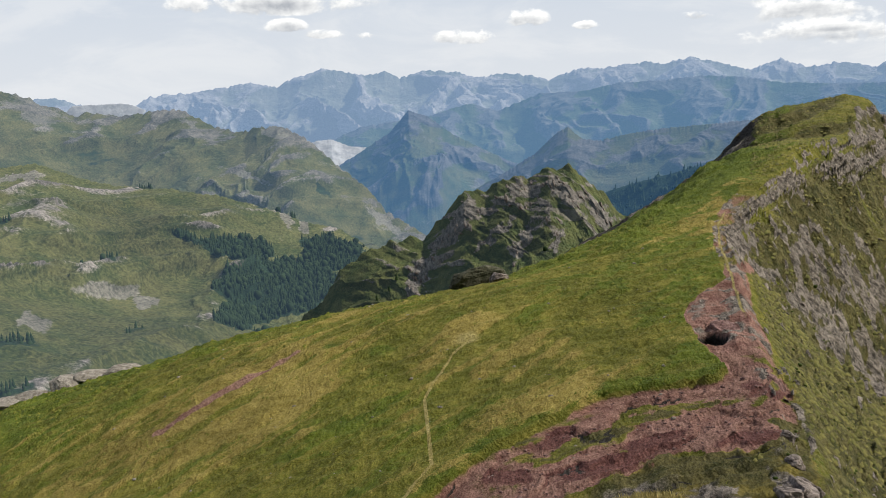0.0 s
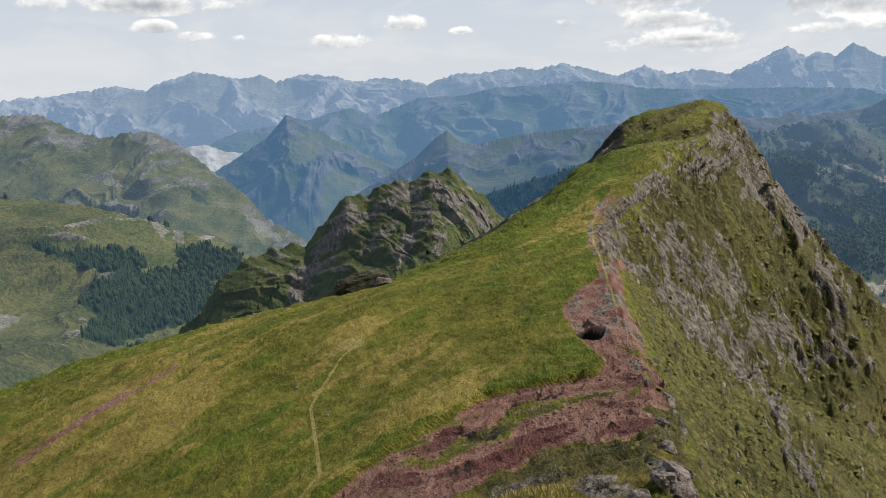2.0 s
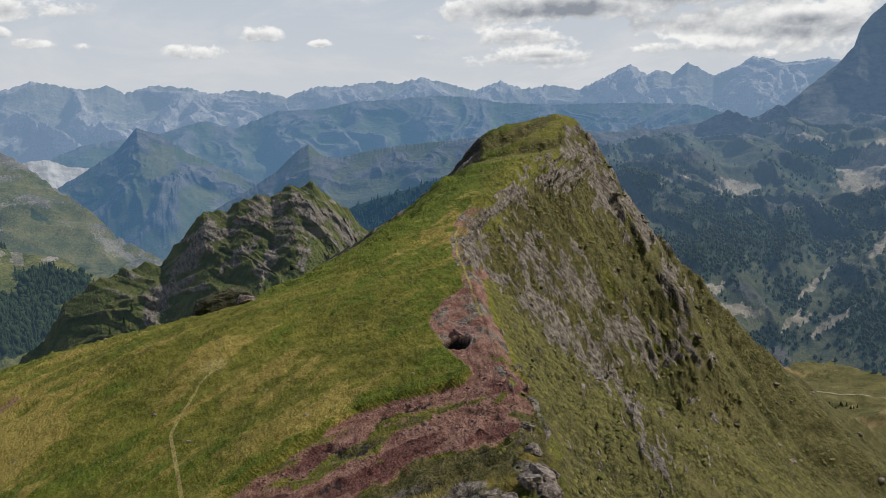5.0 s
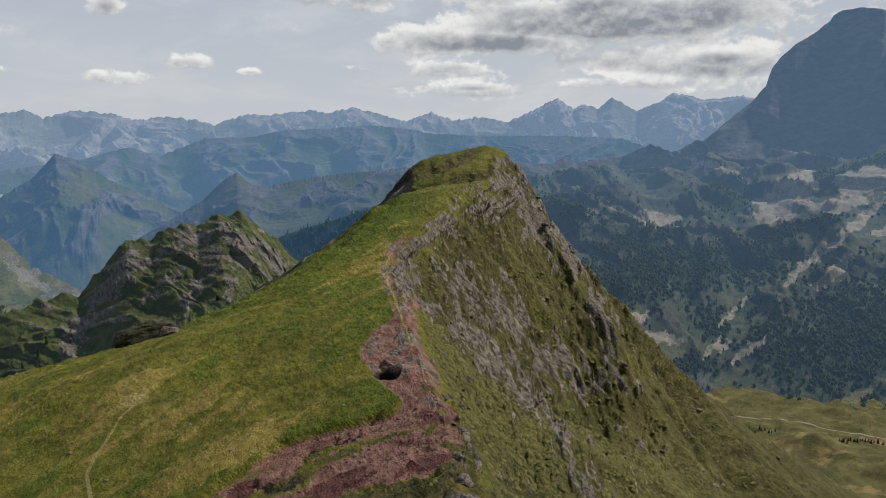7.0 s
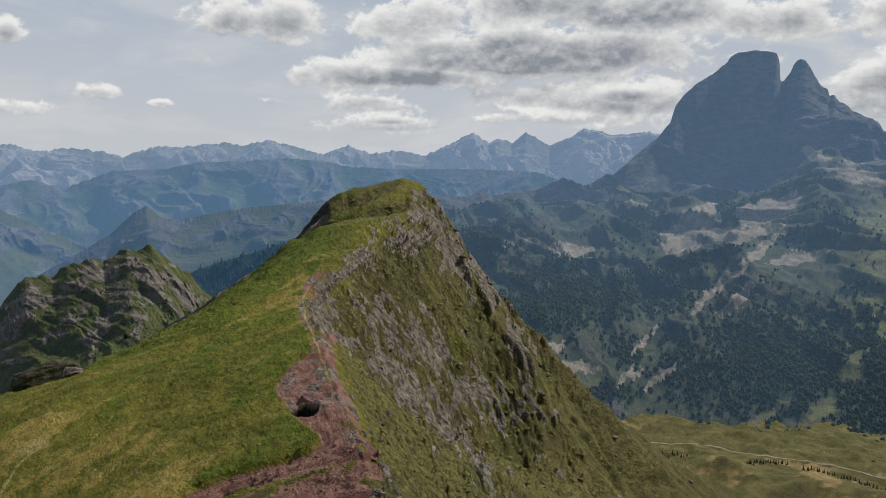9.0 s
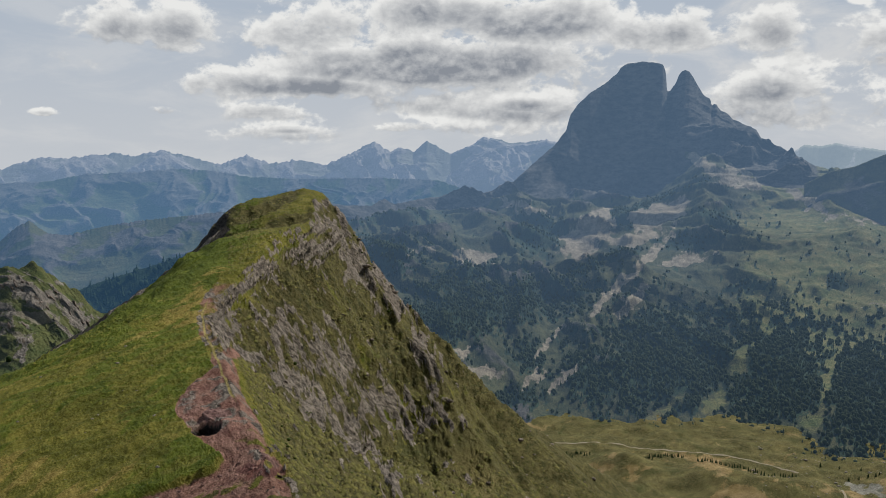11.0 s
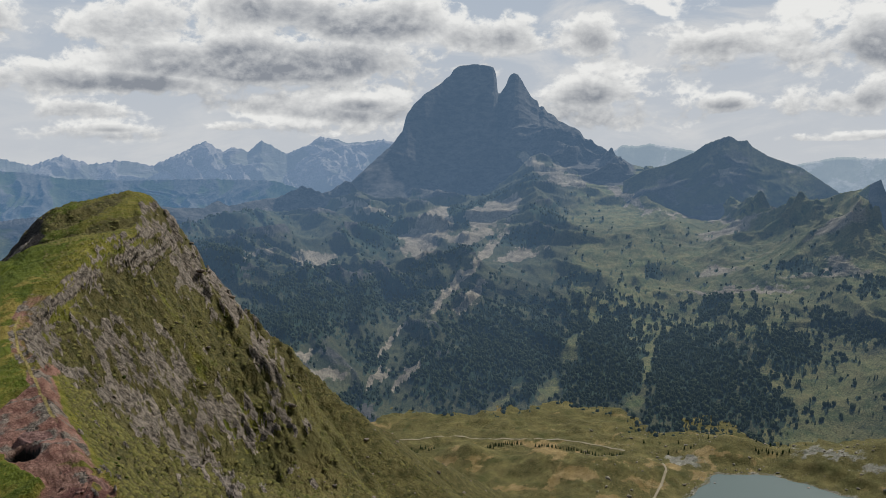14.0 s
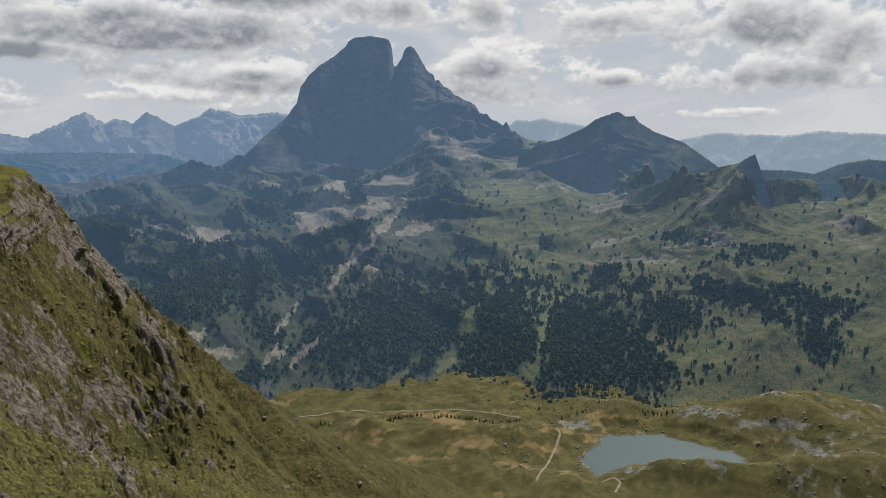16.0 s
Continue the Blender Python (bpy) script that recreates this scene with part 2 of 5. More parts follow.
def spots(az, el, marks, stray=0.5, lost=None):
    """How far a place lies within any of the ovals (bearing, elevation, half width, half height, tilt), 1 in the middle; stray: how far their edges wander, in degrees."""
    best = 0 * az
    lost = lost or wander(az, el)
    az, el = az + stray * lost[0], el + stray * lost[1]
    for b, e, w, h, tilt in marks:
        c, s = math.cos(radians(tilt)), math.sin(radians(tilt))
        u, v = az - b, el - e
        best = np.maximum(best, np.exp(-((u * c + v * s) / w) ** 2 - ((v * c - u * s) / h) ** 2))
    return best


# ---- the summit ridge: brink, crest and spur as (bearing, distance, height) ----
BRINK = [(30, 20, -20), (26.5, 38, -26.5), (26.0, 51, -26.2), (25.3, 60, -26.2), (24.6, 66, -26.4), (24.0, 75, -26.4), (22.0, 92, -25.9),
         (21.2, 109, -25.5), (20.4, 128, -25.1), (21.0, 145, -23.5), (23.5, 168, -19.8), (25.6, 187, -14.8), (27.6, 205, -13.8),
         (28.6, 255, -8.8), (30, 300, -22), (30.5, 420, -80)]
CREST = [(15, 100, -34), (18.5, 128, -26.0), (20.0, 145, -23.3), (22.5, 168, -19.4), (24.6, 187, -14.6), (26.0, 200, -14.2), (26.3, 222, -14.5),
         (26.4, 240, -8.9), (26.9, 258, -8.1), (28.0, 300, -22), (28.5, 420, -80)]
SPUR = [(27.0, 256, -7), (29.2, 258, -12.2), (31.2, 262, -24.3), (34.4, 270, -47), (37.3, 285, -70.5), (41.2, 305, -92.7), (44.9, 330, -113.6),
        (46.4, 345, -128), (53.2, 400, -172), (59, 470, -224), (64, 560, -291), (70, 700, -372)]
MEADOW = [-26.66, 0.1995, -0.0287, -0.00096, -0.00169, 0.00182, 0.00874]


def meadow(x, y):
    c = MEADOW
    u, v = x - 30, y - 75
    return c[0] + c[1] * u + c[2] * v + c[3] * u * u + c[4] * u * v + c[5] * v * v - c[6] * np.maximum(v - 25, 0) ** 2


def ridge_top(x, y):
    h, i, s = along(CREST, x, y)
    u = np.abs(s)
    b = np.interp(i, [0, 1, 3, 5, 7, 8, 10], [0.006, 0.008, 0.016, 0.016, 0.013, 0.013, 0.01])
    k = 0.95 / (2 * b)
    fall = np.where(u < k, b * u * u, b * k * k + 0.95 * (u - k))
    # the dome breaks off in a steep dark scarp on its west
    scarp = np.interp(u, [0, 10, 18, 23, 27, 34, 6034], [0, 0.5, 1.9, 5.0, 10.2, 24, 6024])
    dome = ease(6.1, 7.0, i) * (s < 0)
    return h - (fall * (1 - dome) + scarp * dome)


def flank_drop(u, i):
    """Fall of the steep side below the brink, u metres out from it."""
    cliff = np.interp(i, [0, 5, 8, 11, 13, 15], [8, 9, 16, 26, 24, 20])
    steep = 1.25
    u = np.maximum(u, 0)
    return np.where(u < cliff, steep * u, steep * cliff + 0.72 * (u - cliff))


def spur_top(x, y):
    h, i, s = along(SPUR, x, y)
    return h - np.where(s > 0, 0.60, 0.9) * np.abs(s)


# ovals of cover on the steep side and the dome: bearing, elevation, half width, half height, tilt
CRAGS = [(22.7, -8.5, 3.57, 1.01, 38), (27.9, -5.7, 2.41, 1.41, 15), (31.1, -6.9, 2.94, 1.16, -52), (25.9, -12.2, 2.34, 1.34, -60), (33.8, -9.4, 3.07, 0.57, -54), (27.1, -16.3, 3.7, 1.16, -45), (30.4, -19.1, 2.36, 1.13, -55), (33.2, -22.4, 2.15, 0.63, -58), (35.3, -25.6, 1.81, 0.68, -50), (33.6, -17.4, 2.94, 1.21, -25), (36.2, -14.2, 1.72, 0.73, -60), (29.1, -13.8, 2.55, 1.41, -60), (37.1, -17.6, 1.41, 0.48, -60), (27.9, -3.0, 1.68, 0.91, -25), (23.7, -13.6, 2.58, 0.42, -25), (21.4, -10.9, 1.44, 0.91, -50)]
GRASSY = [(22.6, -15.1, 2.58, 0.66, -55), (25.8, -19.2, 3.92, 0.57, -50), (27.6, -8.8, 1.91, 0.5, -66), (32.0, -11.7, 2.52, 0.59, -62), (29.7, -10.5, 1.7, 0.42, -66), (28.4, -22.0, 3.08, 1.04, -56), (33.9, -13.7, 2.52, 0.49, -60), (25.0, -15.9, 1.74, 0.33, -50)]
LUSH = [(26.5, -21.4, 1.41, 0.36, -60), (32.0, -24.4, 3.05, 0.78, -55), (32.9, -14.0, 0.84, 0.37, -60), (33.5, -15.0, 0.59, 0.33, -60), (19.3, -8.3, 3.83, 1.68, 50), (19.9, -10.4, 1.7, 2.52, 80), (30.5, -13.0, 1.19, 0.29, -70), (27.1, -25.4, 0.8, 0.47, 0)]
SOIL = [(31.8, -15.0, 2.31, 0.58, -52), (28.5, -23.6, 3.08, 0.55, -60), (29.3, -15.9, 1.72, 0.66, -50), (24.9, -17.2, 2.18, 0.25, -50), (33.6, -19.0, 2.55, 0.81, 0), (23.3, -11.3, 1.7, 0.59, -30), (20.2, -15.4, 1.63, 1.23, 0), (21.5, -13.0, 0.51, 1.68, 85)]
SHADED_BROWS = [(20.4, -4.2, 2.91, 0.54, 47), (23.5, -4.5, 2.44, 0.25, 16), (24.6, -2.6, 1.87, 0.29, 24), (26.5, -3.5, 1.09, 0.25, 10)]
STRIPS = [(20.0, -22.5, 2.58, 0.24, 12), (16.3, -23.6, 1.85, 0.32, 16), (12.3, -25.2, 2.61, 0.36, 16), (5.5, -25.9, 2.16, 0.32, 10), (25.1, -23.3, 0.33, 1.33, 80)]
SLABS = [(12.7, -27.1, 5.18, 0.78, 18), (8.7, -25.5, 1.62, 0.64, 28), (23.6, -21.2, 1.99, 0.43, -10), (22.6, -24.5, 2.55, 0.43, 16), (4.4, -28.3, 2.27, 0.62, 0), (15.8, -25.3, 2.67, 0.32, 16)]
MOSS = [(19.6, -26.6, 3.74, 0.77, 2), (15.4, -28.3, 2.7, 0.5, 10), (25.8, -24.8, 0.41, 1.73, 80)]
LEDGE_ROCK = [(25.2, -26.8, 1.49, 0.68, -20), (26.1, -22.8, 1.89, 0.35, -62), (20.7, -28.1, 2.61, 0.34, 10), (22.9, -28.6, 2.58, 0.45, 0), (23.4, -20.0, 0.91, 0.32, -20)]
STRAW = [(57.1, -20.4, 2.7, 0.47, 0), (61.0, -22.2, 4.08, 0.51, -4), (63.1, -23.5, 2.34, 0.35, 0), (63.6, -21.1, 2.55, 0.27, 0), (50.6, -21.1, 2.39, 0.36, 4), (54.0, -23.3, 2.61, 0.31, 0), (68.2, -20.9, 2.43, 0.38, 0), (70.2, -19.9, 2.4, 0.31, 0)]
OUTCROPS = [(81.4, -19.4, 3.06, 0.35, 8), (83.1, -20.5, 1.98, 0.35, -10), (80.6, -17.3, 1.73, 0.36, 0), (67.3, -20.7, 1.23, 0.31, 0), (76.7, -19.1, 2.19, 0.26, 5), (71.4, -23.2, 1.58, 0.3, 0), (77.2, -22.5, 1.11, 0.43, -40)]
TURF = [(-12, 56, -36), (-0.2, 63, -34), (3.0, 66.7, -33), (7.5, 69.9, -31), (12, 73.2, -30), (16.5, 73.8, -28.5), (20, 74.1, -27.4), (20.8, 76.2, -27),
        (19.7, 79.9, -27), (18.8, 83.2, -27), (17.9, 89.3, -27), (17.9, 94.6, -26.8), (19.2, 100, -26), (20.5, 104, -25.5), (19.6, 122, -25), (19.4, 136, -24), (20, 148, -22.5), (22, 168, -19)]
TRAIL = [(-5, 56, 0), (-3.9, 61.2, 0), (-2.7, 63.7, 0), (-1.5, 65.6, 0), (-1.6, 69.8, 0), (-1.7, 73.6, 0), (-1.9, 81.5, 0), (-1.3, 83.9, 0), (-0.5, 87.1, 0), (0.4, 91.1, 0), (1.4, 93.8, 0)]
RIDGE_PATH = [(22.2, 88, 0), (21.3, 99.5, 0), (20.9, 106.8, 0), (20.2, 122.7, 0), (20.0, 138.0, 0), (20.5, 146.1, 0), (21.5, 154.8, 0), (23.2, 170, 0)]
SCAR = [(-22, 100, 0), (-20.3, 101.7, 0), (-17.0, 103.6, 0), (-14.4, 105.0, 0), (-11.7, 107.7, 0)]
LAKE = [(67.6, 1002, 0), (69.0, 952, 0), (71.1, 998, 0), (75.3, 1029, 0), (78.7, 1015, 0), (80.0, 1033, 0), (78.6, 1072, 0), (75.9, 1093, 0), (73.1, 1111, 0), (69.6, 1094, 0), (67.6, 1002, 0)]
LAKE_LEVEL = -427.0
# hillocks on the valley floor: bearing, distance, height, radius
HILLOCKS = [(51.3, 1090, 16, 45), (57.5, 1050, 15, 60), (61.5, 1040, 12, 50), (64.5, 1065, 10, 50), (70.3, 1190, 12, 60), (77, 1165, 12, 70), (83, 1170, 22, 70),
            (84, 1275, 24, 90), (89, 1120, 30, 90), (73.3, 968, 13, 40), (77.5, 965, 20, 48), (82.5, 985, 24, 60), (87, 1010, 26, 60), (66, 900, 10, 45), (60, 960, 10, 60), (80.5, 1210, 14, 60)]


def valley(x, y):
    d = np.hypot(x, y)
    z = -424 - 420 * ease(1300, 2400, d)
    for b, dist, high, wide in HILLOCKS:
        px, py = plan(b, dist)
        r = np.hypot(x - px, y - py) / wide
        z = z + 1.35 * high * np.exp(-r * r * 1.3)
    near = (d > 700) * (d < 1400)
    return z + near * (6 * fbm(x / 80, y / 80, 5, 0.55) + 5 * (ridged(x / 60, y / 60, 4) - 0.5) * ease(600, 900, x))


def shore(x, y):
    """Distance from the lake's shore, negative on the water."""
    p = np.array([plan(b, d) for b, d, h in LAKE])
    inside = np.zeros(x.shape, bool)
    for (ax, ay), (bx, by) in zip(p[:-1], p[1:]):
        cross = (ay > y) != (by > y)
        inside ^= cross & (x < (bx - ax) * (y - ay) / (by - ay + 1e-9) + ax)
    r = np.abs(along(LAKE, x, y)[2])
    return np.where(inside, -r, r) + 7 * fbm(x / 25, y / 25, 3)


def base_ground(x, y):
    d = np.hypot(x, y)
    h, i, s = along(BRINK, x, y)
    top = smooth_max(meadow(x, y), ridge_top(x, y), 5.0)
    main = top - flank_drop(s, i)
    main = smooth_max(main, spur_top(x, y), 10.0)
    b = np.degrees(np.arctan2(x, y))
    lip = 3.75 * np.exp(-((b - 17) / 19) ** 2 - ((d - 16) / 5) ** 2)
    cone = -1.7 - 0.68 * d + lip
    main = smooth_max(main, cone, 2.0)
    return smooth_max(main, valley(x, y), 25.0)


# ---- large structure ----
LAID = {}


def sheet(name, x, y, z, fields, material, label, category, kind="structure"):
    """A grid of points, rows by columns, as one smooth mesh with a field of numbers for each ground cover."""
    rows, cols = x.shape
    mesh = bpy.data.meshes.new(name)
    k = np.arange(rows * cols).reshape(rows, cols)
    quads = np.stack([k[:-1, :-1], k[:-1, 1:], k[1:, 1:], k[1:, :-1]], -1).reshape(-1, 4)
    mesh.vertices.add(rows * cols)
    mesh.vertices.foreach_set("co", np.stack([x, y, z], -1).astype(np.float32).ravel())
    mesh.loops.add(quads.size)
    mesh.loops.foreach_set("vertex_index", quads.astype(np.int32).ravel())
    mesh.polygons.add(len(quads))
    mesh.polygons.foreach_set("loop_start", np.arange(0, quads.size, 4, dtype=np.int32))
    mesh.update(calc_edges=True)
    mesh.polygons.foreach_set("use_smooth", np.ones(len(quads), dtype=bool))
    for key, values in fields.items():
        mesh.attributes.new(key, "FLOAT", "POINT").data.foreach_set("value", np.broadcast_to(values, x.shape).astype(np.float32).ravel())
    mesh.materials.append(material)
    LAID[name] = (x, y, z, fields)
    return tagged(new(name, mesh), label, category, kind=kind)


def bench_step(x, y, q):
    return q + 4.4 * fbm(x / 9, y / 9, 5, 0.55)


def ground_shape(x, y):
    """The height of the ground, and what grows or lies on it."""
    d = np.hypot(x, y)
    b = np.degrees(np.arctan2(x, y))
    sway = ease(90, 130, d) * (1 - ease(420, 600, d))
    wx, wy = x + 3.0 * sway * fbm(x / 22, y / 22, 3), y + 3.0 * sway * fbm(x / 22 + 40, y / 22, 3)
    z = base_ground(wx, wy)
    h, i, s = along(BRINK, wx, wy)
    q = along(TURF, x, y)[2]
    u = along(CREST, x, y)[2]
    near = 1 - ease(430, 600, d)
    rough, wide = fbm(x / 7, y / 7, 4), fbm(x / 38 + 3, y / 38, 3)
    # the bared red ledges between the turf's edge and the brink
    edge = bench_step(x, y, q)
    bench = ease(0.0, 0.6, q + 0.5 * rough) * (1 - ease(0.8, 2.6, s)) * (1 - ease(150, 172, d)) * ease(30, 40, d)
    low = 1 - ease(76, 84, d)
    along_bed = (x * 0.93 + y * 0.35)
    beds = ridged(along_bed / 14, edge / 2.6, 4)
    grooves = ridged(along_bed / 9 + 3, edge / 0.75, 3)
    z = z - bench * (0.9 * low + 0.25) + bench * low * (-0.3 * ease(6.0, 7.2, edge) - 0.45 * ease(10.3, 11.4, edge) + 0.35 * (beds - 0.5) + 0.12 * (grooves - 0.5) + 0.08 * fbm(x / 1.2, y / 1.2, 4, 0.6))
    cuesta = edge / 4.6 + 0.35 * fbm(along_bed / 11, edge / 8, 3)
    ledge = cuesta - np.floor(cuesta)
    slate = edge / 1.2 + 0.5 * fbm(along_bed / 6 + 4, edge / 3, 3)
    slate = slate - np.floor(slate)
    z = z + bench * low * (0.55 * (ledge - ease(0.75, 1.0, ledge) - 0.35) + 0.11 * (slate - ease(0.75, 1.0, slate) - 0.35))
    z = z + bench * (1 - low) * 1.5 * (ridged(x / 6, y / 6, 4) - 0.55)
    z = z + bench * low * ease(11.0, 12.5, edge) * (0.5 * fbm(x / 2.2, y / 2.2, 4) + 0.5)
    # the cave-like hollow under the block on the path
    px, py = plan(19.9, 84.0)
    cave = np.hypot((x - px) / 1.5, (y - py) / 2.1) + 0.25 * rough
    z = z - 3.2 * (1 - ease(0.6, 1.0, cave))
    # crags and gullies of the steep side; the crags slant to fit the camera's view
    steep = ease(0.0, 5, s) * near * ease(24, 42, d) * (1 - ease(84, 94, np.abs(b - 5)))
    run = 0.41 * x + 0.91 * y
    across, down = run - 0.75 * s + 2.5 * rough, 0.75 * run + s
    el = np.degrees(np.arctan2(z, np.maximum(d, 1)))
    lost = wander(b, el)
    near_side = near * ease(40, 50, d)
    c, k = math.cos(radians(58)), math.sin(radians(58))
    fall, cross = b * c - el * k + 0.15 * rough, b * k + el * c
    c, k = math.cos(radians(36)), math.sin(radians(36))
    bed, over = b * c + el * k, el * c - b * k + 0.10 * rough
    band = ease(0.15, 0.5, spots(b, el, CRAGS[:2], 0.3, lost))
    streak = fbm(fall / 1.7, cross / 0.5, 5, 0.62) * (1 - band) + fbm(bed / 2.4, over / 0.3, 5, 0.62) * band
    block = ridged(fall / 0.95, cross / 0.34, 4, 0.6) * (1 - band) + ridged(bed / 1.9, over / 0.30, 4, 0.6) * band
    tooth = ridged(fall / 0.30 + 3, cross / 0.16, 3, 0.6)
    bent = 0.45 * fbm(b / 1.5, el / 1.5, 4)

    def ledges(thick):
        low_bed, high_bed = cross / thick + bent, over / (0.8 * thick) + bent
        low_bed, high_bed = low_bed - np.floor(low_bed), high_bed - np.floor(high_bed)
        return (low_bed - ease(0.5, 1.0, low_bed)) * (1 - band) + (high_bed - ease(0.5, 1.0, high_bed)) * band - 0.3
    step, leaf = ledges(0.75), ledges(0.24)
    rib = ridged(fall / 4.2 + 2, cross / 1.25, 4, 0.55)
    grassy = spots(b, el, GRASSY, 0.4, lost)
    tuft = ease(0.14, 0.34, fbm(fall / 0.8 + 6, cross / 0.45, 4, 0.6)) * steep * (1 - ease(40, 43, b))
    crag = spots(b, el, CRAGS, 0.6, lost) + 0.8 * streak + 0.35 * (rib - 0.55) - 0.55 * grassy + 0.15 * fbm(b / 3.0, el / 2.0, 3)
    crag = ease(0.26, 0.50, crag) * near_side * ease(-1.5, 0.8, s) * (1 - ease(39, 41, b))
    gullies = ridged(across / 26 + 4.4, down / 95, 3) - 0.55
    z = z + steep * 4.0 * gullies * ease(4, 30, s) + steep * (1 - ease(36, 41, b)) * 0.013 * d * (rib - 0.55) * ease(1, 10, s)
    z = z + crag * d * (0.003 + 0.0055 * (block - 0.58) + 0.0007 * (tooth - 0.55) + 0.012 * step + 0.003 * leaf) + 0.4 * steep * rough + steep * 0.25 * fbm(x / 1.5, y / 1.5, 3)
    z = z + 0.004 * d * tuft * (1 - crag)
    # dark bands on the dome: dug in, their shade painted with heath colour
    brow = spots(b, el, SHADED_BROWS, 0.25, lost) * near * ease(195, 215, d)
    z = z - 2.2 * brow
    # soft ground
    z = z + (1 - steep) * (1 - bench) * near * (0.45 * rough + 0.30 * fbm(x / 1.3, y / 1.3, 4) * (1 - ease(150, 300, d)))
    drift = fbm((0.775 * x + 0.63 * y) / 26, (0.775 * y - 0.63 * x) / 3.2, 5, 0.6) * (1 - ease(130, 170, d))
    z = z + (1 - steep) * (1 - bench) * near * 0.22 * drift
    terraces = ridged(x / 14 + 0.4 * rough, y / 2.6 + 0.1 * x, 3)
    z = z + (1 - steep) * (1 - bench) * near * 0.16 * (terraces - 0.5) * (1 - ease(130, 170, d))
    left = ease(4, 14, -u) * ease(112, 140, d) * near
    z = z + left * (0.8 * fbm(x / 4, y / 4, 5, 0.6) + 1.2 * (ridged(x / 18, y / 18, 3) - 0.5) * ease(205, 225, d))
    # the lake's bowl
    away = shore(x, y)
    z = np.where(away < 45, LAKE_LEVEL + np.where(away < 0, 0.12 * away, 0.14 * away) * (1 - ease(20, 45, away)) + (z - LAKE_LEVEL) * ease(20, 45, away), z)
    rock = crag * (0.60 + 0.5 * (block - 0.58) + 0.3 * (tooth - 0.55) + 0.6 * streak + 0.25 * step)
    rock = rock + left * ease(206, 218, d) * ease(13, 19, -u) * (0.36 + 0.8 * rough)
    # shade painted into the low parts of the crags
    cleft_shade = crag * (0.32 - 1.0 * (block - 0.55) - 0.6 * (tooth - 0.55) - 0.3 * leaf) * ease(0.3, 0.5, rock)
    # painted shade too on the dome's west scarp, in the hollow, under ledges
    cleft_shade = cleft_shade + left * ease(206, 218, d) * ease(13, 19, -u) * (0.58 - 0.9 * rough) + 0.9 * (1 - ease(0.75, 1.1, cave)) + 0.62 * bench * low * ease(0.86, 0.94, ledge) * ease(-0.2, 0.1, rough)
    hump = bench * low * ease(11.5, 13.0, edge)
    rock = np.maximum(rock, hump * (0.24 + 0.8 * rough))
    rock = np.maximum(rock, bench * (1 - low) * (0.42 + 0.9 * fbm(x / 3, y / 3, 4)))
    strip = np.exp(-((edge - 5.6) / 0.8) ** 2) * ease(-0.2, 0.3, rough + 0.1) * low
    red = bench * (1 - 0.55 * ease(104, 112, d)) * (1 - strip) * (1 - hump * 0.85) * (0.72 + 0.45 * rough) + 0.15 * (1 - low) * bench
    soil = spots(b, el, SOIL, 0.5, lost) * near_side * (0.8 + 0.7 * streak)
    red = np.maximum(red, 0.85 * spots(b, el, SOIL[6:], 0.5, lost) * near_side * ease(-1, 1, s))
    scar = np.exp(-(along(SCAR, x, y)[2] / 1.2) ** 2) * (0.80 + 0.5 * rough)
    red = np.maximum(red, scar)
    strip = np.maximum(strip * 0.4, spots(b, el, STRIPS, 0.3, lost) * bench * low * (0.75 + 0.6 * rough))
    moss = spots(b, el, MOSS, 0.4, lost) * bench * low * (0.8 + 0.5 * rough)
    red = red * (1 - 0.8 * ease(0.2, 0.5, np.maximum(strip, moss)))
    grey = spots(b, el, LEDGE_ROCK, 0.4, lost) * ease(60, 66, d + 12 * (b > 15)) * (d < 90) * (0.75 + 0.6 * fbm(x / 1.5, y / 1.5, 4))
    rock = np.maximum(rock, grey)
    maroon = bench * low * (1.35 * spots(b, el, SLABS, 0.35, lost) * (0.75 + 0.5 * fbm(along_bed / 3, edge / 0.5, 4)) + 0.25 * ease(0.80, 0.88, ledge) + 0.3 * (1 - grooves) * ease(0.0, 0.3, fbm(x / 9 + 2, y / 9, 3)))
    trail = np.exp(-(along(TRAIL, x, y)[2] / 0.22) ** 2)
    px, py = plan(1.6, 95)
    trail = np.maximum(trail, 0.62 * np.exp(-((x - px) / 3.2) ** 2 - ((y - py) / 3.0) ** 2))
    trail = np.maximum(trail, 0.62 * np.exp(-(along(RIDGE_PATH, x, y)[2] / 0.38) ** 2) * ease(84, 92, d) * (1 - ease(140, 156, d)))
    floor = 1 - ease(-415, -330, z)
    dry = 0.30 + (0.75 - 0.4 * ease(95, 125, d)) * wide + 0.35 * rough - 0.12 * ease(110, 140, d) + 0.08 * ease(100, 135, d) * (1 - ease(160, 170, d)) * (u < 0)
    dry = np.where(d < 26, 0.95, dry + 0.45 * hump + 0.15 * ease(6, 20, -b) * (1 - ease(95, 125, d)) + 0.55 * drift) - 0.6 * left - 0.25 * steep + 0.25 * floor + 0.5 * floor * fbm(x / 70 + 9, y / 70, 4)
    lush = 0.28 - 0.5 * bench - 0.55 * drift + 0.35 * (0.5 - terraces) + 0.95 * spots(b, el, LUSH, 0.5, lost) * near_side + 0.45 * tuft + 0.45 * rough - 0.3 * wide + 0.62 * left + 0.8 * np.exp(-((q + 0.7) / 1.0) ** 2) * low - 0.1 * floor
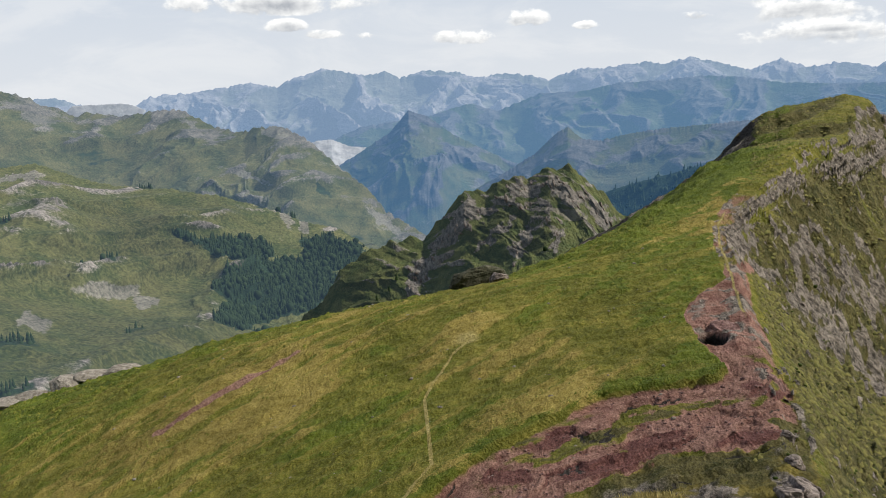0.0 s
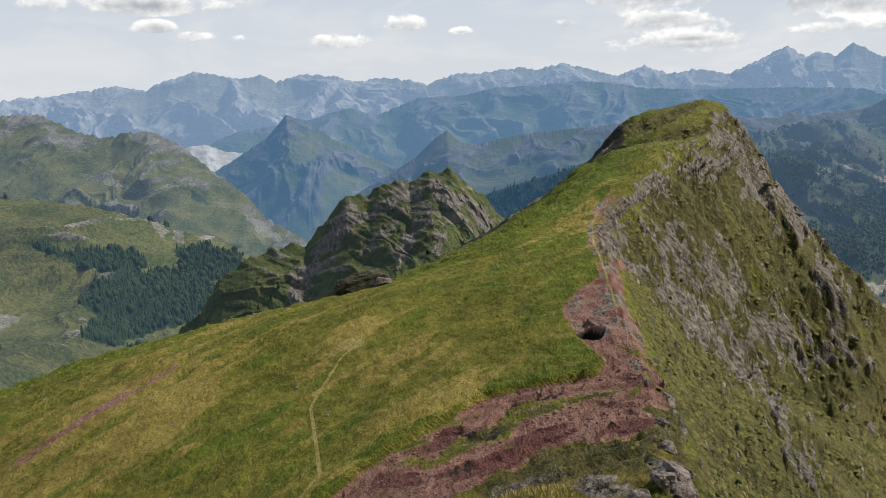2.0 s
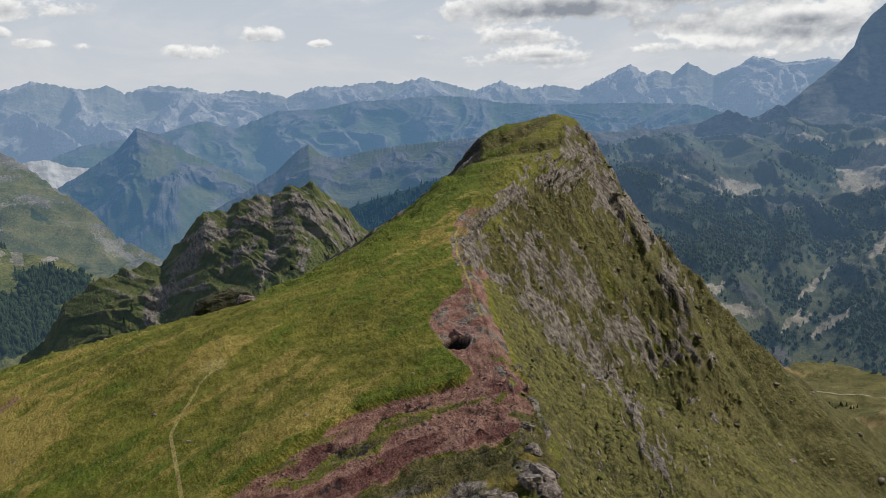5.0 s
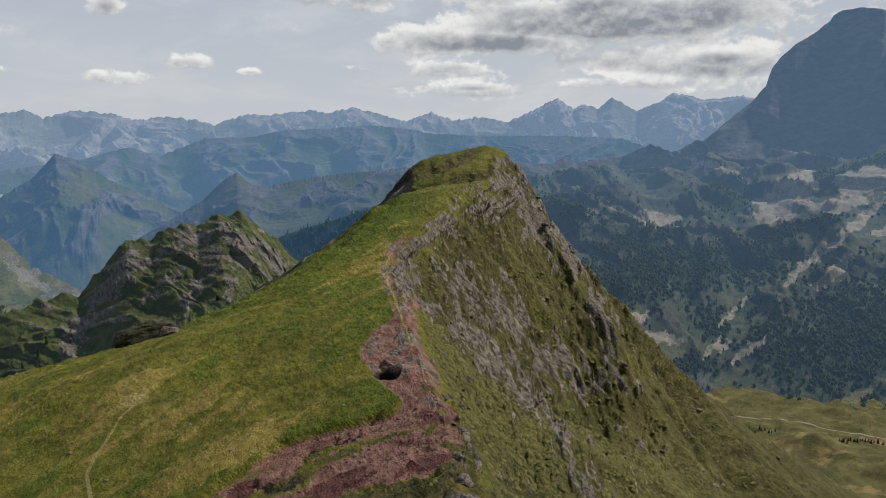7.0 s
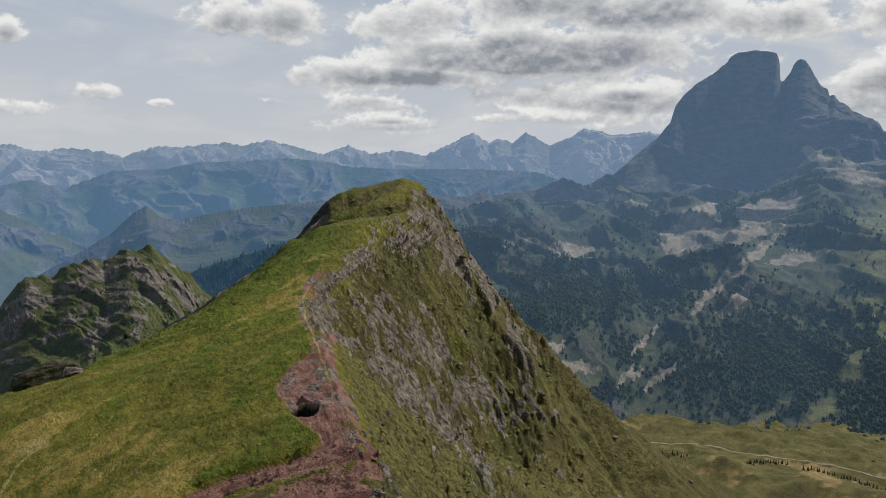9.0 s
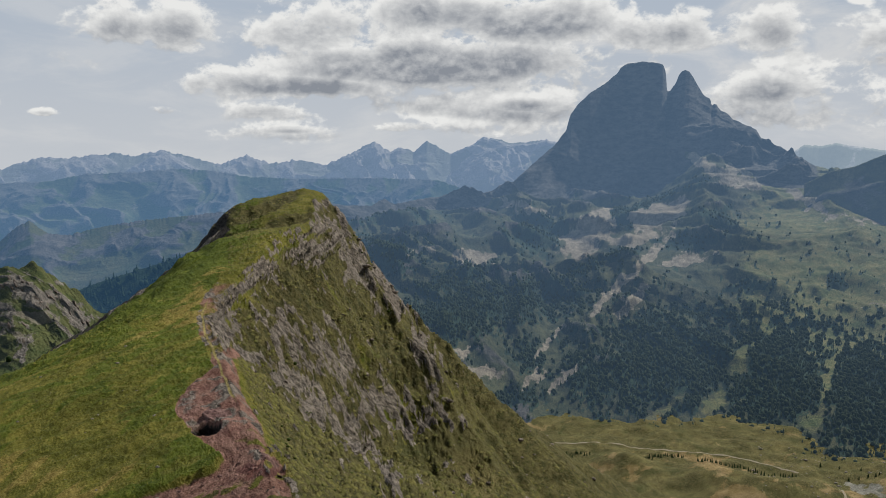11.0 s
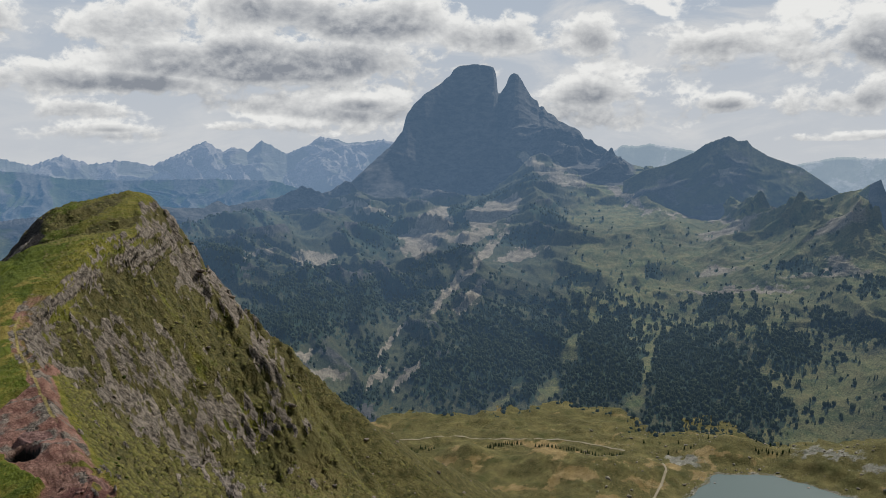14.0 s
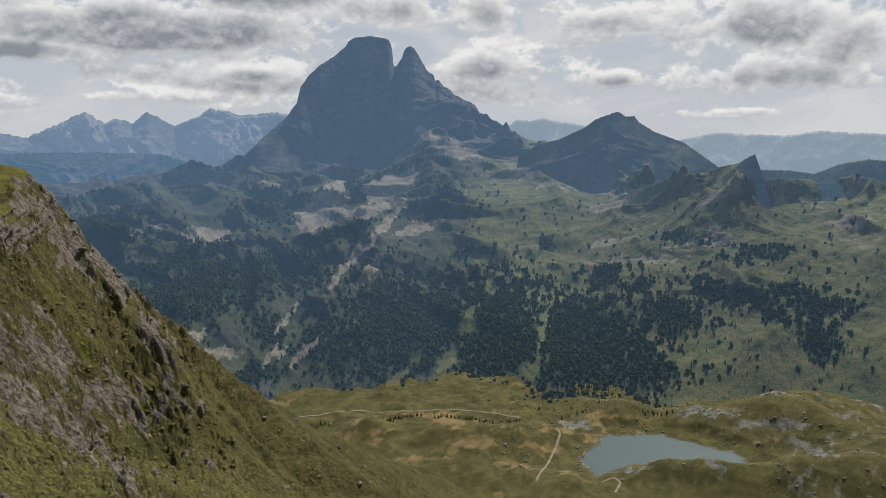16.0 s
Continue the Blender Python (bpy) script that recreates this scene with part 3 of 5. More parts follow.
    # heath colour also carries the painted shade of the dome's dark bands
    heath = 1.3 * strip + 1.0 * moss + 1.3 * brow + 0.42 * near * ease(212, 226, d) + hump * 0.5 + steep * (0.72 + 0.15 * ease(41, 44, b) - 0.75 * ease(32, 35, b) * (1 - ease(40, 44, b)) * (1 - ease(-17.5, -15.5, el)) + 0.22 * (1 - ease(35, 75, s)) + 0.5 * wide + 0.5 * rough) + floor * (0.33 + 1.1 * fbm(x / 50, y / 50, 4))
    slab = floor * (ease(77, 84, b) * (1.4 * ridged(x / 80, y / 26, 4) - 0.62) + 0.9 * ridged(x / 55 + 4, y / 55, 4) - 0.66)
    slab = np.maximum(slab, floor * spots(b, el, OUTCROPS, 0.6, lost) * (0.6 + 0.8 * ridged(x / 40, y / 14, 4)))
    slab = np.where(away < 6, 0.5, slab)
    return z, {"lush": lush, "dry": dry, "heath": heath, "rock": rock, "cleft_shade": cleft_shade, "red": red, "maroon": maroon, "path": trail, "crag": crag, "slab": slab, "lea": np.maximum(floor * 0.95, 0.8 * steep * (1 - crag) * np.maximum(ease(38, 42, b), ease(31, 34, b) * (1 - ease(-17.5, -15.5, el)))), "ochre": 0.72 * soil * (1 - crag) * steep + floor * (0.9 * spots(b, el, STRAW, 0.5, lost) + 0.10 + 0.8 * fbm(x / 75 + 9, y / 45, 5, 0.6)), "woods": 0 * x}


def steps(a, b, n):
    return np.exp(np.linspace(math.log(a), math.log(b), n, endpoint=False)).tolist()


bearings = np.concatenate([np.arange(-33, 13, 0.18), np.arange(13, 46, 0.088), np.arange(46, 90, 0.16), np.arange(90, 327.1, 3.2)])
rings = [0.0] + steps(0.6, 8, 10) + steps(8, 42, 70) + steps(42, 135, 275) + steps(135, 330, 190) + steps(330, 900, 80) + steps(900, 1350, 110) + steps(1350, 1600, 10) + [1600, 1900, 2300, 2900, 3700, 4950]
BB, DD = np.meshgrid(bearings, np.array(rings))
gx, gy = plan(BB, DD)
gz, cover = ground_shape(gx, gy)
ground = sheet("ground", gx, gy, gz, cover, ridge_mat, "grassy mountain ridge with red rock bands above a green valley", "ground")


def massif(name, lines, counts, wide, amp, size, material, label, cover, category="mountain", jag=0.0, gully=0.0, seed=0.0, lean=0.0, out=0.0, calm=None, pieces=None, air=None, crumb=0.10, stretch=1.7, tooth=None, quiet=None):
    """A mountain side lofted from its foot over its crest to its back, through lines of (bearing, distance, height), and broken up by spurs and gullies."""
    lo, hi = max(l[0][0] for l in lines), min(l[-1][0] for l in lines)
    az = np.linspace(lo, hi, wide)
    prof = []
    for line in lines:
        p = np.array(line, float)
        prof.append((np.interp(az, p[:, 0], p[:, 1]), np.interp(az, p[:, 0], p[:, 2])))
    dist, high, level = [], [], []
    for k, n in enumerate(counts):
        t = np.linspace(0, 1, n, endpoint=k == len(counts) - 1)[:, None]
        dist.append(prof[k][0] * (1 - t) + prof[k + 1][0] * t)
        high.append(prof[k][1] * (1 - t) + prof[k + 1][1] * t)
        level.append(k + t + 0 * az)
    dist, high, level = (np.concatenate(v) for v in (dist, high, level))
    crest = len(lines) - 2
    away = np.clip(np.abs(level - crest) * 2.4, 0, 1) * ease(0.0, 0.15, level)
    arc = np.radians(az) * np.mean(dist) + lean * (dist - np.mean(dist)) + 0 * dist
    slope = dist + 1.1 * high
    warp, turn = fbm(arc / size * 0.7 + seed, slope / size * 0.7, 3), fbm(arc / size * 0.7 + 9 + seed, slope / size * 0.7, 3)
    spur = eroded(arc / size + 0.55 * warp + seed, slope / (size * stretch) + 0.55 * turn + seed, 6)
    spur = 1.5 * (spur - np.mean(spur))
    if calm:
        spur = spur * (0.66 + 0.34 * ease(len(lines) - 3.1, len(lines) - 2.8, level)) * (1 - 0.55 * ease(calm, calm + 5, az) * (1 - ease(len(lines) - 3.0, len(lines) - 2.7, level)))
        crumb = crumb * (1 - 0.3 * ease(calm, calm + 5, az))
    lump = fbm(arc / (size * 0.5) + seed, slope / (size * 0.5), 5, 0.55)
    rib = ridged(arc / (size * 0.3) + 0.5 * warp, high / (size * 1.6) + 7 + seed, 4) - 0.5
    crisp = ridged(arc / (size * 0.13), slope / (size * 0.13), 4, 0.6) - 0.5
    teeth = jag * (1 - np.clip(np.abs(level - crest) * 6, 0, 1)) * (0.6 * fbm(arc / (jag * 3 + 1), 0 * dist + 2.7 + seed, 5) + 1.1 * (ridged(arc / (jag * 2.2 + 1), 0 * dist + seed, 3) - 0.62))
    if tooth:
        teeth = teeth * tooth(az)
    if quiet:
        hush = quiet(az + 0 * dist, level)
        spur, lump, rib, crisp = spur * hush, lump * hush, rib * hush, crisp * hush
    high = high + crumb * amp * crisp * (0.15 + away) + amp * away * (spur + 0.08 * lump) * np.where(level < 1, 0.45 + 0.55 * ease(0.2, 1.0, level), 1.0) + 0.03 * amp * lump + teeth
    dist = dist - (gully * (0.1 + away) * rib + out * away * (spur + 0.15)) * ease(0.2, 0.9, level)
    x, y = plan(az, dist)
    el = np.degrees(np.arctan2(high, dist))
    fields = cover(az + 0 * dist, el, level, spur, lump, rib)
    # air: how strongly the slope emits its painted haze
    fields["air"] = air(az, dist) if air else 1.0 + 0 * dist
    made = None
    for title, rows, cols, stuff, words in pieces or [(name, (0, None), (0, None), material, label)]:
        cut = (slice(*rows), slice(*cols))
        made = sheet(title, x[cut], y[cut], high[cut], {k: np.broadcast_to(v, x.shape)[cut] for k, v in fields.items()}, stuff, words, category)
    return made


def shifted(line, out, drop, blur=0.0):
    """A line moved out (towards the eye: minus) and down, with its peaks evened out over blur degrees."""
    p = np.array(line, float)
    az = np.linspace(p[0, 0], p[-1, 0], 90)
    d, h = np.interp(az, p[:, 0], p[:, 1]), np.interp(az, p[:, 0], p[:, 2])
    if blur:
        k = np.exp(-((az[:, None] - az[None, :]) / blur) ** 2)
        h = (k * h).sum(1) / k.sum(1)
    return list(zip(az, d + out, h - drop))


def back(line, far, drop):
    return shifted(line, far, drop)


def foot(line, near, drop, blur=2.5):
    return shifted(line, -near, drop, blur)


FAR_W = [(-37.7,4800,-15),(-29.1,4800,-3),(-26.6,4800,16),(-25.8,4800,20),(-24.8,4800,-17),(-22.5,4800,-59),(-21.4,4800,-60),(-20.1,4800,9),(-18.8,4800,18),(-16.7,4800,28),(-15.0,4800,49),(-13.4,4800,71),(-11.5,4800,39),(-9.9,4800,101),(-8.2,4800,137),(-6.2,4800,105),(-5.0,4800,92),(-3.8,4800,112),(-2.8,4800,72),(-1.1,4800,107),(1.0,4800,100),(3.1,4800,57),(4.8,4800,80),(6.8,4800,60),(8.0,4800,31),(10.1,4800,87),(12.5,4800,89),(14.8,4800,115),(15.8,4800,96),(18.0,4800,129)]
FAR_E = [(16.5,4800,98),(18.0,4800,129),(20.3,4800,74),(21.7,4800,47),(23.5,4800,100),(25.1,4800,46),(27.1,4800,68),(29.1,4800,34),(31.0,4800,108),(32.7,4800,180),(33.8,4800,113),(34.7,4800,142),(35.5,4800,108),(36.5,4800,177),(38.3,4800,94),(39.4,4800,137),(40.8,4800,198),(43.0,4800,157),(45.3,4800,175),(48.6,4800,105),(56.8,4800,42)]
FAR_S = [(56.9,4850,-8),(61.6,4850,65),(62.6,4850,119),(63.5,4850,108),(64.5,4850,124),(67.3,4850,79),(70.1,4850,15),(74.0,4850,-16),(76.6,4850,24),(80.9,4850,3),(83.0,4850,26),(86.8,4850,3),(95,4850,-10)]
MID = [(-9.0,4200,-282),(-5.6,4200,-187),(-3.2,4200,-164),(-0.7,4200,-141),(2.3,4200,-82),(4.3,4200,-128),(7.4,4200,-44),(10.6,4200,-37),(12.9,4200,-3),(16.4,4200,6),(18.4,4200,20),(20.8,4200,11),(23.6,4200,-25),(26.9,4200,-40),(29.9,4200,-41),(33.2,4200,-41),(37.3,4200,-56),(42,4200,-170)]
CONE = [(-10.0,3400,-397),(-7.9,3400,-329),(-5.7,3400,-256),(-3.6,3400,-180),(-2.2,3400,-89),(-0.7,3400,-119),(1.0,3400,-197),(3.0,3400,-260),(5.1,3400,-320),(7.6,3400,-373),(11.2,3400,-439)]
HORN = [(1,2700,-400),(2.9,2700,-341),(4.6,2700,-299),(7.1,2700,-228),(8.6,2700,-162),(9.4,2700,-143),(10.4,2700,-183),(11.6,2700,-194),(13.2,2700,-176),(15.2,2700,-159),(17.1,2700,-151),(19.3,2700,-144),(21.9,2700,-132),(24.8,2700,-128),(29.4,2700,-144)]
WOODED = [(7,1900,-380),(9.2,1900,-328),(11.7,1900,-266),(13.3,1900,-246),(15.2,1900,-230),(17.5,1900,-208),(19.4,1900,-192),(21.6,1900,-179),(25,1900,-175)]
LEFT = [(-38,2400,99),(-31.9,2367,52),(-29.0,2350,32),(-27.4,2342,10),(-26.2,2335,-14),(-24.9,2328,-38),(-23.5,2322,-30),(-22.0,2314,-48),(-20.0,2305,-39),(-18.9,2300,-30),(-17.8,2273,-42),(-16.0,2227,-82),(-14.1,2182,-103),(-13.1,2159,-85),(-11.7,2127,-81),(-10.2,2091,-109),(-9.0,2064,-141),(-7.5,2027,-190),(-5.9,1991,-232),(-4.3,1955,-296),(-1.8,1900,-348),(2,1900,-470)]
LOW = [(-38.0,1500,-64),(-29.6,1425,-101),(-27.6,1410,-96),(-25.1,1390,-123),(-23.0,1375,-139),(-19.4,1350,-148),(-15.7,1325,-165),(-13.0,1308,-186),(-11.4,1298,-197),(-10.6,1292,-209),(-7.7,1275,-222),(-6.1,1265,-248),(-4.1,1252,-285),(1,1252,-360)]
LOW_MID = [(-38,900,-148), (-30.5,930,-174), (-25.6,945,-202), (-20.2,960,-231), (-14.4,975,-275), (-4.4,999,-329), (1, 999, -390)]
LOW_FOOT = [(-38, 420, -170), (-30, 450, -190), (-20, 500, -220), (-12, 600, -290), (1, 700, -390)]
KNOLL = [(-13,480,-165),(-10.7,480,-138.7),(-9.4,480,-132.2),(-7.9,480,-110.9),(-5.7,480,-99.2),(-3.6,480,-94.6),(-1.4,480,-91.8),(0.4,480,-76.0),(1.7,480,-64.5),(3.4,480,-64.2),(4.2,480,-57.3),(5.9,480,-55.2),(6.5,480,-57.8),(8.0,480,-48.2),(9.6,480,-49.6),(10.8,480,-58.4),(11.9,480,-65.4),(12.9,480,-77.7),(14.5,480,-82.9),(16.5,480,-88.0),(19.6,480,-99.4),(24,480,-120)]
PEAK_WEST = [(26,3300,-210),(29.0,3300,-140),(31.1,3300,-145),(32.3,3300,-149),(33.3,3343,-121),(34.1,3377,-148),(36.9,3496,-122),(39.0,3581,-138),(41.9,3700,-90),(42.6,3760,-77),(43.7,3823,-12),(45.8,3964,113),(46.7,4022,193),(46.8,4032,223),(47.0,4042,273),(47.5,4080,325),(48.4,4137,389),(49.1,4188,424),(49.8,4239,469),(50.3,4269,503),(50.5,4278,529),(51.0,4300,552),(51.6,4300,555),(52.1,4300,559),(52.8,4300,552),(53.4,4300,541),(53.6,4300,500)]
PEAK_EAST = [(53.7,4300,400),(53.9,4300,402),(54.3,4300,444),(54.5,4300,485),(54.7,4300,501),(54.9,4300,507),(55.2,4300,494),(55.5,4300,458),(55.8,4298,416),(56.1,4290,377),(56.6,4279,344),(56.7,4275,315),(57.0,4270,326),(57.3,4261,290),(57.9,4248,267),(58.1,4242,246),(58.9,4211,208),(59.6,4184,179),(60.0,4167,143),(60.8,4134,100),(61.7,4101,48),(62.2,4080,15),(64.3,3994,-16),(66.5,3800,-60),(70,3250,-150),(73.3,2750,-166),(75.6,2500,-110),(77.1,2400,-84),(78.4,2320,-72),(79.2,2300,-76),(79.8,2320,-120),(81,2500,-125),(82.8,2600,-130),(95,2650,-140)]
PEAK = PEAK_WEST + PEAK_EAST
PEAK_BASE = [(21.2,2800,-267),(32.3,3014,-178),(37.7,3229,-180),(43.5,3500,-119),(47.9,3850,-150),(51.2,3900,-141),(54.5,3920,-61),(56.2,3900,37),(60.8,3517,-84),(64.1,3383,-107),(68.2,3000,-200),(72,2650,-195),(74.1,2400,-170),(77.5,2200,-140),(79.5,2150,-185),(81.5,2300,-180),(87.1,2400,-170),(95,2400,-164)]
PEAK_MID = [(20.9,2000,-311),(32.1,2107,-230),(37.5,2214,-223),(42.1,2300,-256),(45.3,2357,-302),(51.5,2355,-266),(57.8,2281,-350),(66.2,2182,-362),(70.3,2132,-329),(76.2,2058,-296),(79.9,2008,-256),(87.3,1900,-242),(95,1900,-227)]
PEAK_FOOT = [(20.5,1230,-320),(29.7,1230,-345),(38.2,1230,-375),(42.4,1230,-428),(46.1,1240,-434),(50.8,1240,-434),(56.0,1240,-434),(61.2,1215,-434),(65.5,1170,-434),(70.6,1165,-434),(73.8,1165,-434),(76.9,1230,-428),(79.6,1260,-425),(83.9,1290,-425),(87.9,1290,-425),(95,1290,-420)]
SIDE = [(62.7,3300,-69),(64.3,3300,-20),(65.7,3300,-3),(67.5,3300,44),(68.3,3300,78),(68.7,3300,86),(69.6,3300,104),(69.9,3300,106),(70.4,3300,86),(71.0,3300,88),(71.3,3300,64),(72.4,3300,23),(74.4,3300,-21),(76.7,3200,-114),(77.8,3094,-121),(81.4,2741,-110),(82.8,2600,-114),(84.4,2589,-83),(86.0,2578,-69),(86.9,2572,-74),(90.9,2543,-65),(95,2500,-91)]

FANG = [(77.6,2270,-90),(78.4,2260,-62),(78.9,2250,-52),(79.1,2250,-47),(79.25,2250,-64),(79.6,2250,-100),(80.0,2250,-150),(80.5,2250,-215),(81,2250,-260)]
FANG_FOOT = [(77.6,2050,-330),(78.4,2090,-320),(78.9,2150,-320),(79.1,2190,-330),(79.6,2205,-340),(81,2210,-400)]
SEA_NEAR = [(-11.5,3750,-300),(-10.2,3750,-253),(-9.0,3750,-225),(-7.9,3750,-220),(-6.5,3750,-258),(-4.9,3750,-269),(-3.3,3750,-335)]
SEA_FAR = [(-26.4,4650,-120),(-25.6,4650,-74),(-24.9,4650,-25),(-23.5,4650,-24),(-21.9,4650,-20),(-21.0,4650,-38),(-19,4650,-120)]
# ovals of ground cover on the valley sides: bearing, elevation, half width, half height, tilt
SCREES = [(48.4, -4.8, 2.49, 1.24, 42), (39.9, -6.5, 1.8, 0.57, 0), (52.8, -3.6, 1.76, 1.09, 5), (54.3, -3.0, 1.09, 0.67, 30), (51.5, -5.3, 1.68, 0.59, 15), (55.3, -6.5, 1.89, 0.46, 12), (57.0, -0.2, 2.57, 0.37, -32), (59.1, -0.8, 1.91, 0.33, -38), (43.7, -2.8, 2.46, 0.33, -18), (35.8, -6.0, 1.73, 0.28, 8), (50.6, -8.5, 4.25, 0.37, 46), (51.5, -9.6, 2.34, 0.5, 48), (45.5, -12.8, 2.52, 0.25, 50), (40.6, -14.9, 2.0, 0.45, 0), (44.1, -15.5, 1.9, 0.35, 45), (46.6, -15.3, 2.1, 0.35, 45), (38.2, -13.4, 1.8, 0.36, -12), (62.6, -2.0, 2.84, 0.37, -35), (67.8, -3.7, 3.16, 0.28, -8), (70.7, -8.8, 4.62, 0.24, 4)]
# the ovals at 37, 42.4 and 48.5 also paint cloud shadow as woods
TIMBER = [(44.7, -4.8, 1.99, 1.66, 0), (50.6, -3.7, 0.58, 1.16, 50), (57.2, -3.5, 1.33, 0.66, -10), (55.2, -5.5, 1.34, 0.59, -5), (52.6, -2.5, 3.78, 0.37, 22), (47.9, -7.4, 6.3, 0.37, 24), (56.4, -5.1, 2.52, 0.34, 10), (40.8, -10.1, 8.51, 1.7, 8), (32.8, -6.2, 3.33, 1.19, 0), (38.5, -8.1, 3.16, 0.97, 20), (44.0, -13.7, 1.08, 1.64, 40), (42.4, -17.0, 3.5, 0.6, 10), (48.5, -15.5, 1.6, 2.4, 30), (37, -11.6, 4.0, 1.5, 0), (54.5, -14.2, 6.4, 4.2, 0), (67.6, -15.2, 4.8, 4.3, 0), (61.0, -14.2, 4.2, 4.2, 0)]
GROVES = [(62.6, -10.6, 2.49, 0.57, 4), (57.6, -10.3, 3.36, 0.58, 0), (59.5, -8.2, 1.26, 0.34, 10), (64.7, -7.7, 0.89, 0.49, 20), (69.2, -9.9, 1.56, 0.96, 35), (71.5, -10.8, 0.69, 1.03, 60), (73.9, -12.7, 2.25, 1.56, -20), (71.7, -16.7, 1.56, 2.73, 90), (76.4, -10.6, 1.3, 0.94, 0), (78.2, -11.2, 0.91, 1.14, 60), (79.5, -8.0, 2.41, 0.46, 10), (81.8, -10.4, 0.53, 1.48, -80), (83.3, -11.5, 0.98, 2.19, 90), (80.3, -11.8, 1.7, 0.6, -30), (72.1, -19.6, 1.72, 0.85, 0), (83.8, -13.7, 1.3, 1.08, 0), (74.4, -7.2, 1.85, 0.4, 0)]
CLEAR = [(59.0, -13.4, 1.44, 0.7, 66), (57.2, -16.6, 1.89, 0.81, 45), (63.5, -17.2, 2.1, 0.73, 40), (64.5, -14.1, 2.49, 0.25, 84), (60.4, -10.7, 1.26, 0.21, -75), (53.7, -17.3, 2.61, 0.41, 40), (62.7, -17.6, 1.68, 0.57, 0)]
LOW_TIMBER = [(-12.2,-13.9,4.8,2.31,-5),(-15.2,-10.8,3.0,0.84,-10),(-8.3,-11.7,2.6,1.47,-10),(-14.8,-15.7,2.6,0.84,0),(-9.3,-8.8,2.1,0.38,-10),(-18.6,-9.7,1.3,0.34,-20)]
LOW_CRAGS = [(-24.2,-12.8,2.6,0.55,-10),(-21.9,-13.9,1.1,0.5,-15),(-29.0,-14.2,1.3,0.59,-20),(-11.4,-8.6,0.6,1.05,0),(-28.7,-4.7,1.7,0.25,0),(-10.2,-9.5,0.4,0.76,0)]
SIDE_CRAGS = [(-27.2, -0.5, 2.27, 1.01, -25), (-11.7, -2.7, 1.6, 0.56, -20), (-3.9, -9.9, 3.4, 0.5, -42), (-7.4, -5.1, 2.87, 0.33, -42), (-18.9, -1.0, 1.48, 0.27, -10), (-17.1, -2.2, 2.28, 0.27, -35), (-14.0, -5.6, 2.37, 0.2, -25)]
# the first oval paints the shadow in a bowl as dark woods colour
SIDE_SCRUB_SHADE = [(-23.2, -3.6, 3.91, 0.97, -12), (-7.8, -10.1, 3.78, 0.66, -25), (-9.2, -6.7, 2.46, 0.41, -40)]
KNOLL_ROCK = [(0.7, -10.5, 3.66, 0.67, 52), (4.2, -8.6, 2.31, 0.42, 28), (6.9, -7.9, 1.66, 0.66, -40), (9.4, -7.9, 1.97, 0.74, -30), (11.6, -9.3, 1.46, 0.57, -55), (6.0, -11.4, 1.26, 0.33, 62), (8.6, -11.2, 1.25, 0.33, 65), (3.3, -11.2, 2.55, 0.25, 40), (-2.0, -13.7, 1.74, 0.5, 60)]
KNOLL_SCREE = [(9.4, -9.3, 1.85, 0.42, -12), (7.7, -9.8, 2.08, 0.21, -40)]

# the blue triple in each range's ground is haze painted as emission
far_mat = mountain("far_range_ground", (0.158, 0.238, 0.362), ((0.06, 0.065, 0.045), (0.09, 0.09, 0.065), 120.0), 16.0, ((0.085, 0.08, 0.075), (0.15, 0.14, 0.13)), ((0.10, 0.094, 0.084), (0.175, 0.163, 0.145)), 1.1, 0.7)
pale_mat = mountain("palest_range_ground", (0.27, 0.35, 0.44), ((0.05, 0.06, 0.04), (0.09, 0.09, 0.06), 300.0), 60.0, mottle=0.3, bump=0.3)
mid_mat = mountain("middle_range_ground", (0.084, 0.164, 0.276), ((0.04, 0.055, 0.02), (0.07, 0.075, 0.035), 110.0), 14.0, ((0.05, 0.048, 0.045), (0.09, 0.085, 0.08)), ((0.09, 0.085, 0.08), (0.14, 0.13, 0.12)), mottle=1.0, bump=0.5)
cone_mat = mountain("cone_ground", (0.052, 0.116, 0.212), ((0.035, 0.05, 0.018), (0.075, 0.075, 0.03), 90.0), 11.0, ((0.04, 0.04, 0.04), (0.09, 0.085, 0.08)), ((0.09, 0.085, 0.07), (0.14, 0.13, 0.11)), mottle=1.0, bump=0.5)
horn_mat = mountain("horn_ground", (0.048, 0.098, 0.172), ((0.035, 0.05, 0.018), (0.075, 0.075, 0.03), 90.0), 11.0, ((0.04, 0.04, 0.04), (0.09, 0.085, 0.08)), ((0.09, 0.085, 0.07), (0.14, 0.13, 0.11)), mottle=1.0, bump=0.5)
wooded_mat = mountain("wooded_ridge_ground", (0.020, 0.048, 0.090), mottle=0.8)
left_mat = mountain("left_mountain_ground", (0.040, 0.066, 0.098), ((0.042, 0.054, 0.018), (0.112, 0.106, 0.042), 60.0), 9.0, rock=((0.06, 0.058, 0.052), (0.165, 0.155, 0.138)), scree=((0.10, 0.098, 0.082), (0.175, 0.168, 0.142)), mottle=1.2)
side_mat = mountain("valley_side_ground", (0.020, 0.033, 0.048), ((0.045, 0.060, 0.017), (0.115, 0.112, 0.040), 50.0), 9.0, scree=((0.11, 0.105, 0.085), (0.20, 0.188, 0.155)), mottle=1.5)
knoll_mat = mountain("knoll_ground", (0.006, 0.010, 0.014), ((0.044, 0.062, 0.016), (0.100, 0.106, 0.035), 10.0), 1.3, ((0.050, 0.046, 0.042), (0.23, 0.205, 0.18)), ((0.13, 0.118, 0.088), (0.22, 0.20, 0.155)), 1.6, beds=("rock",))
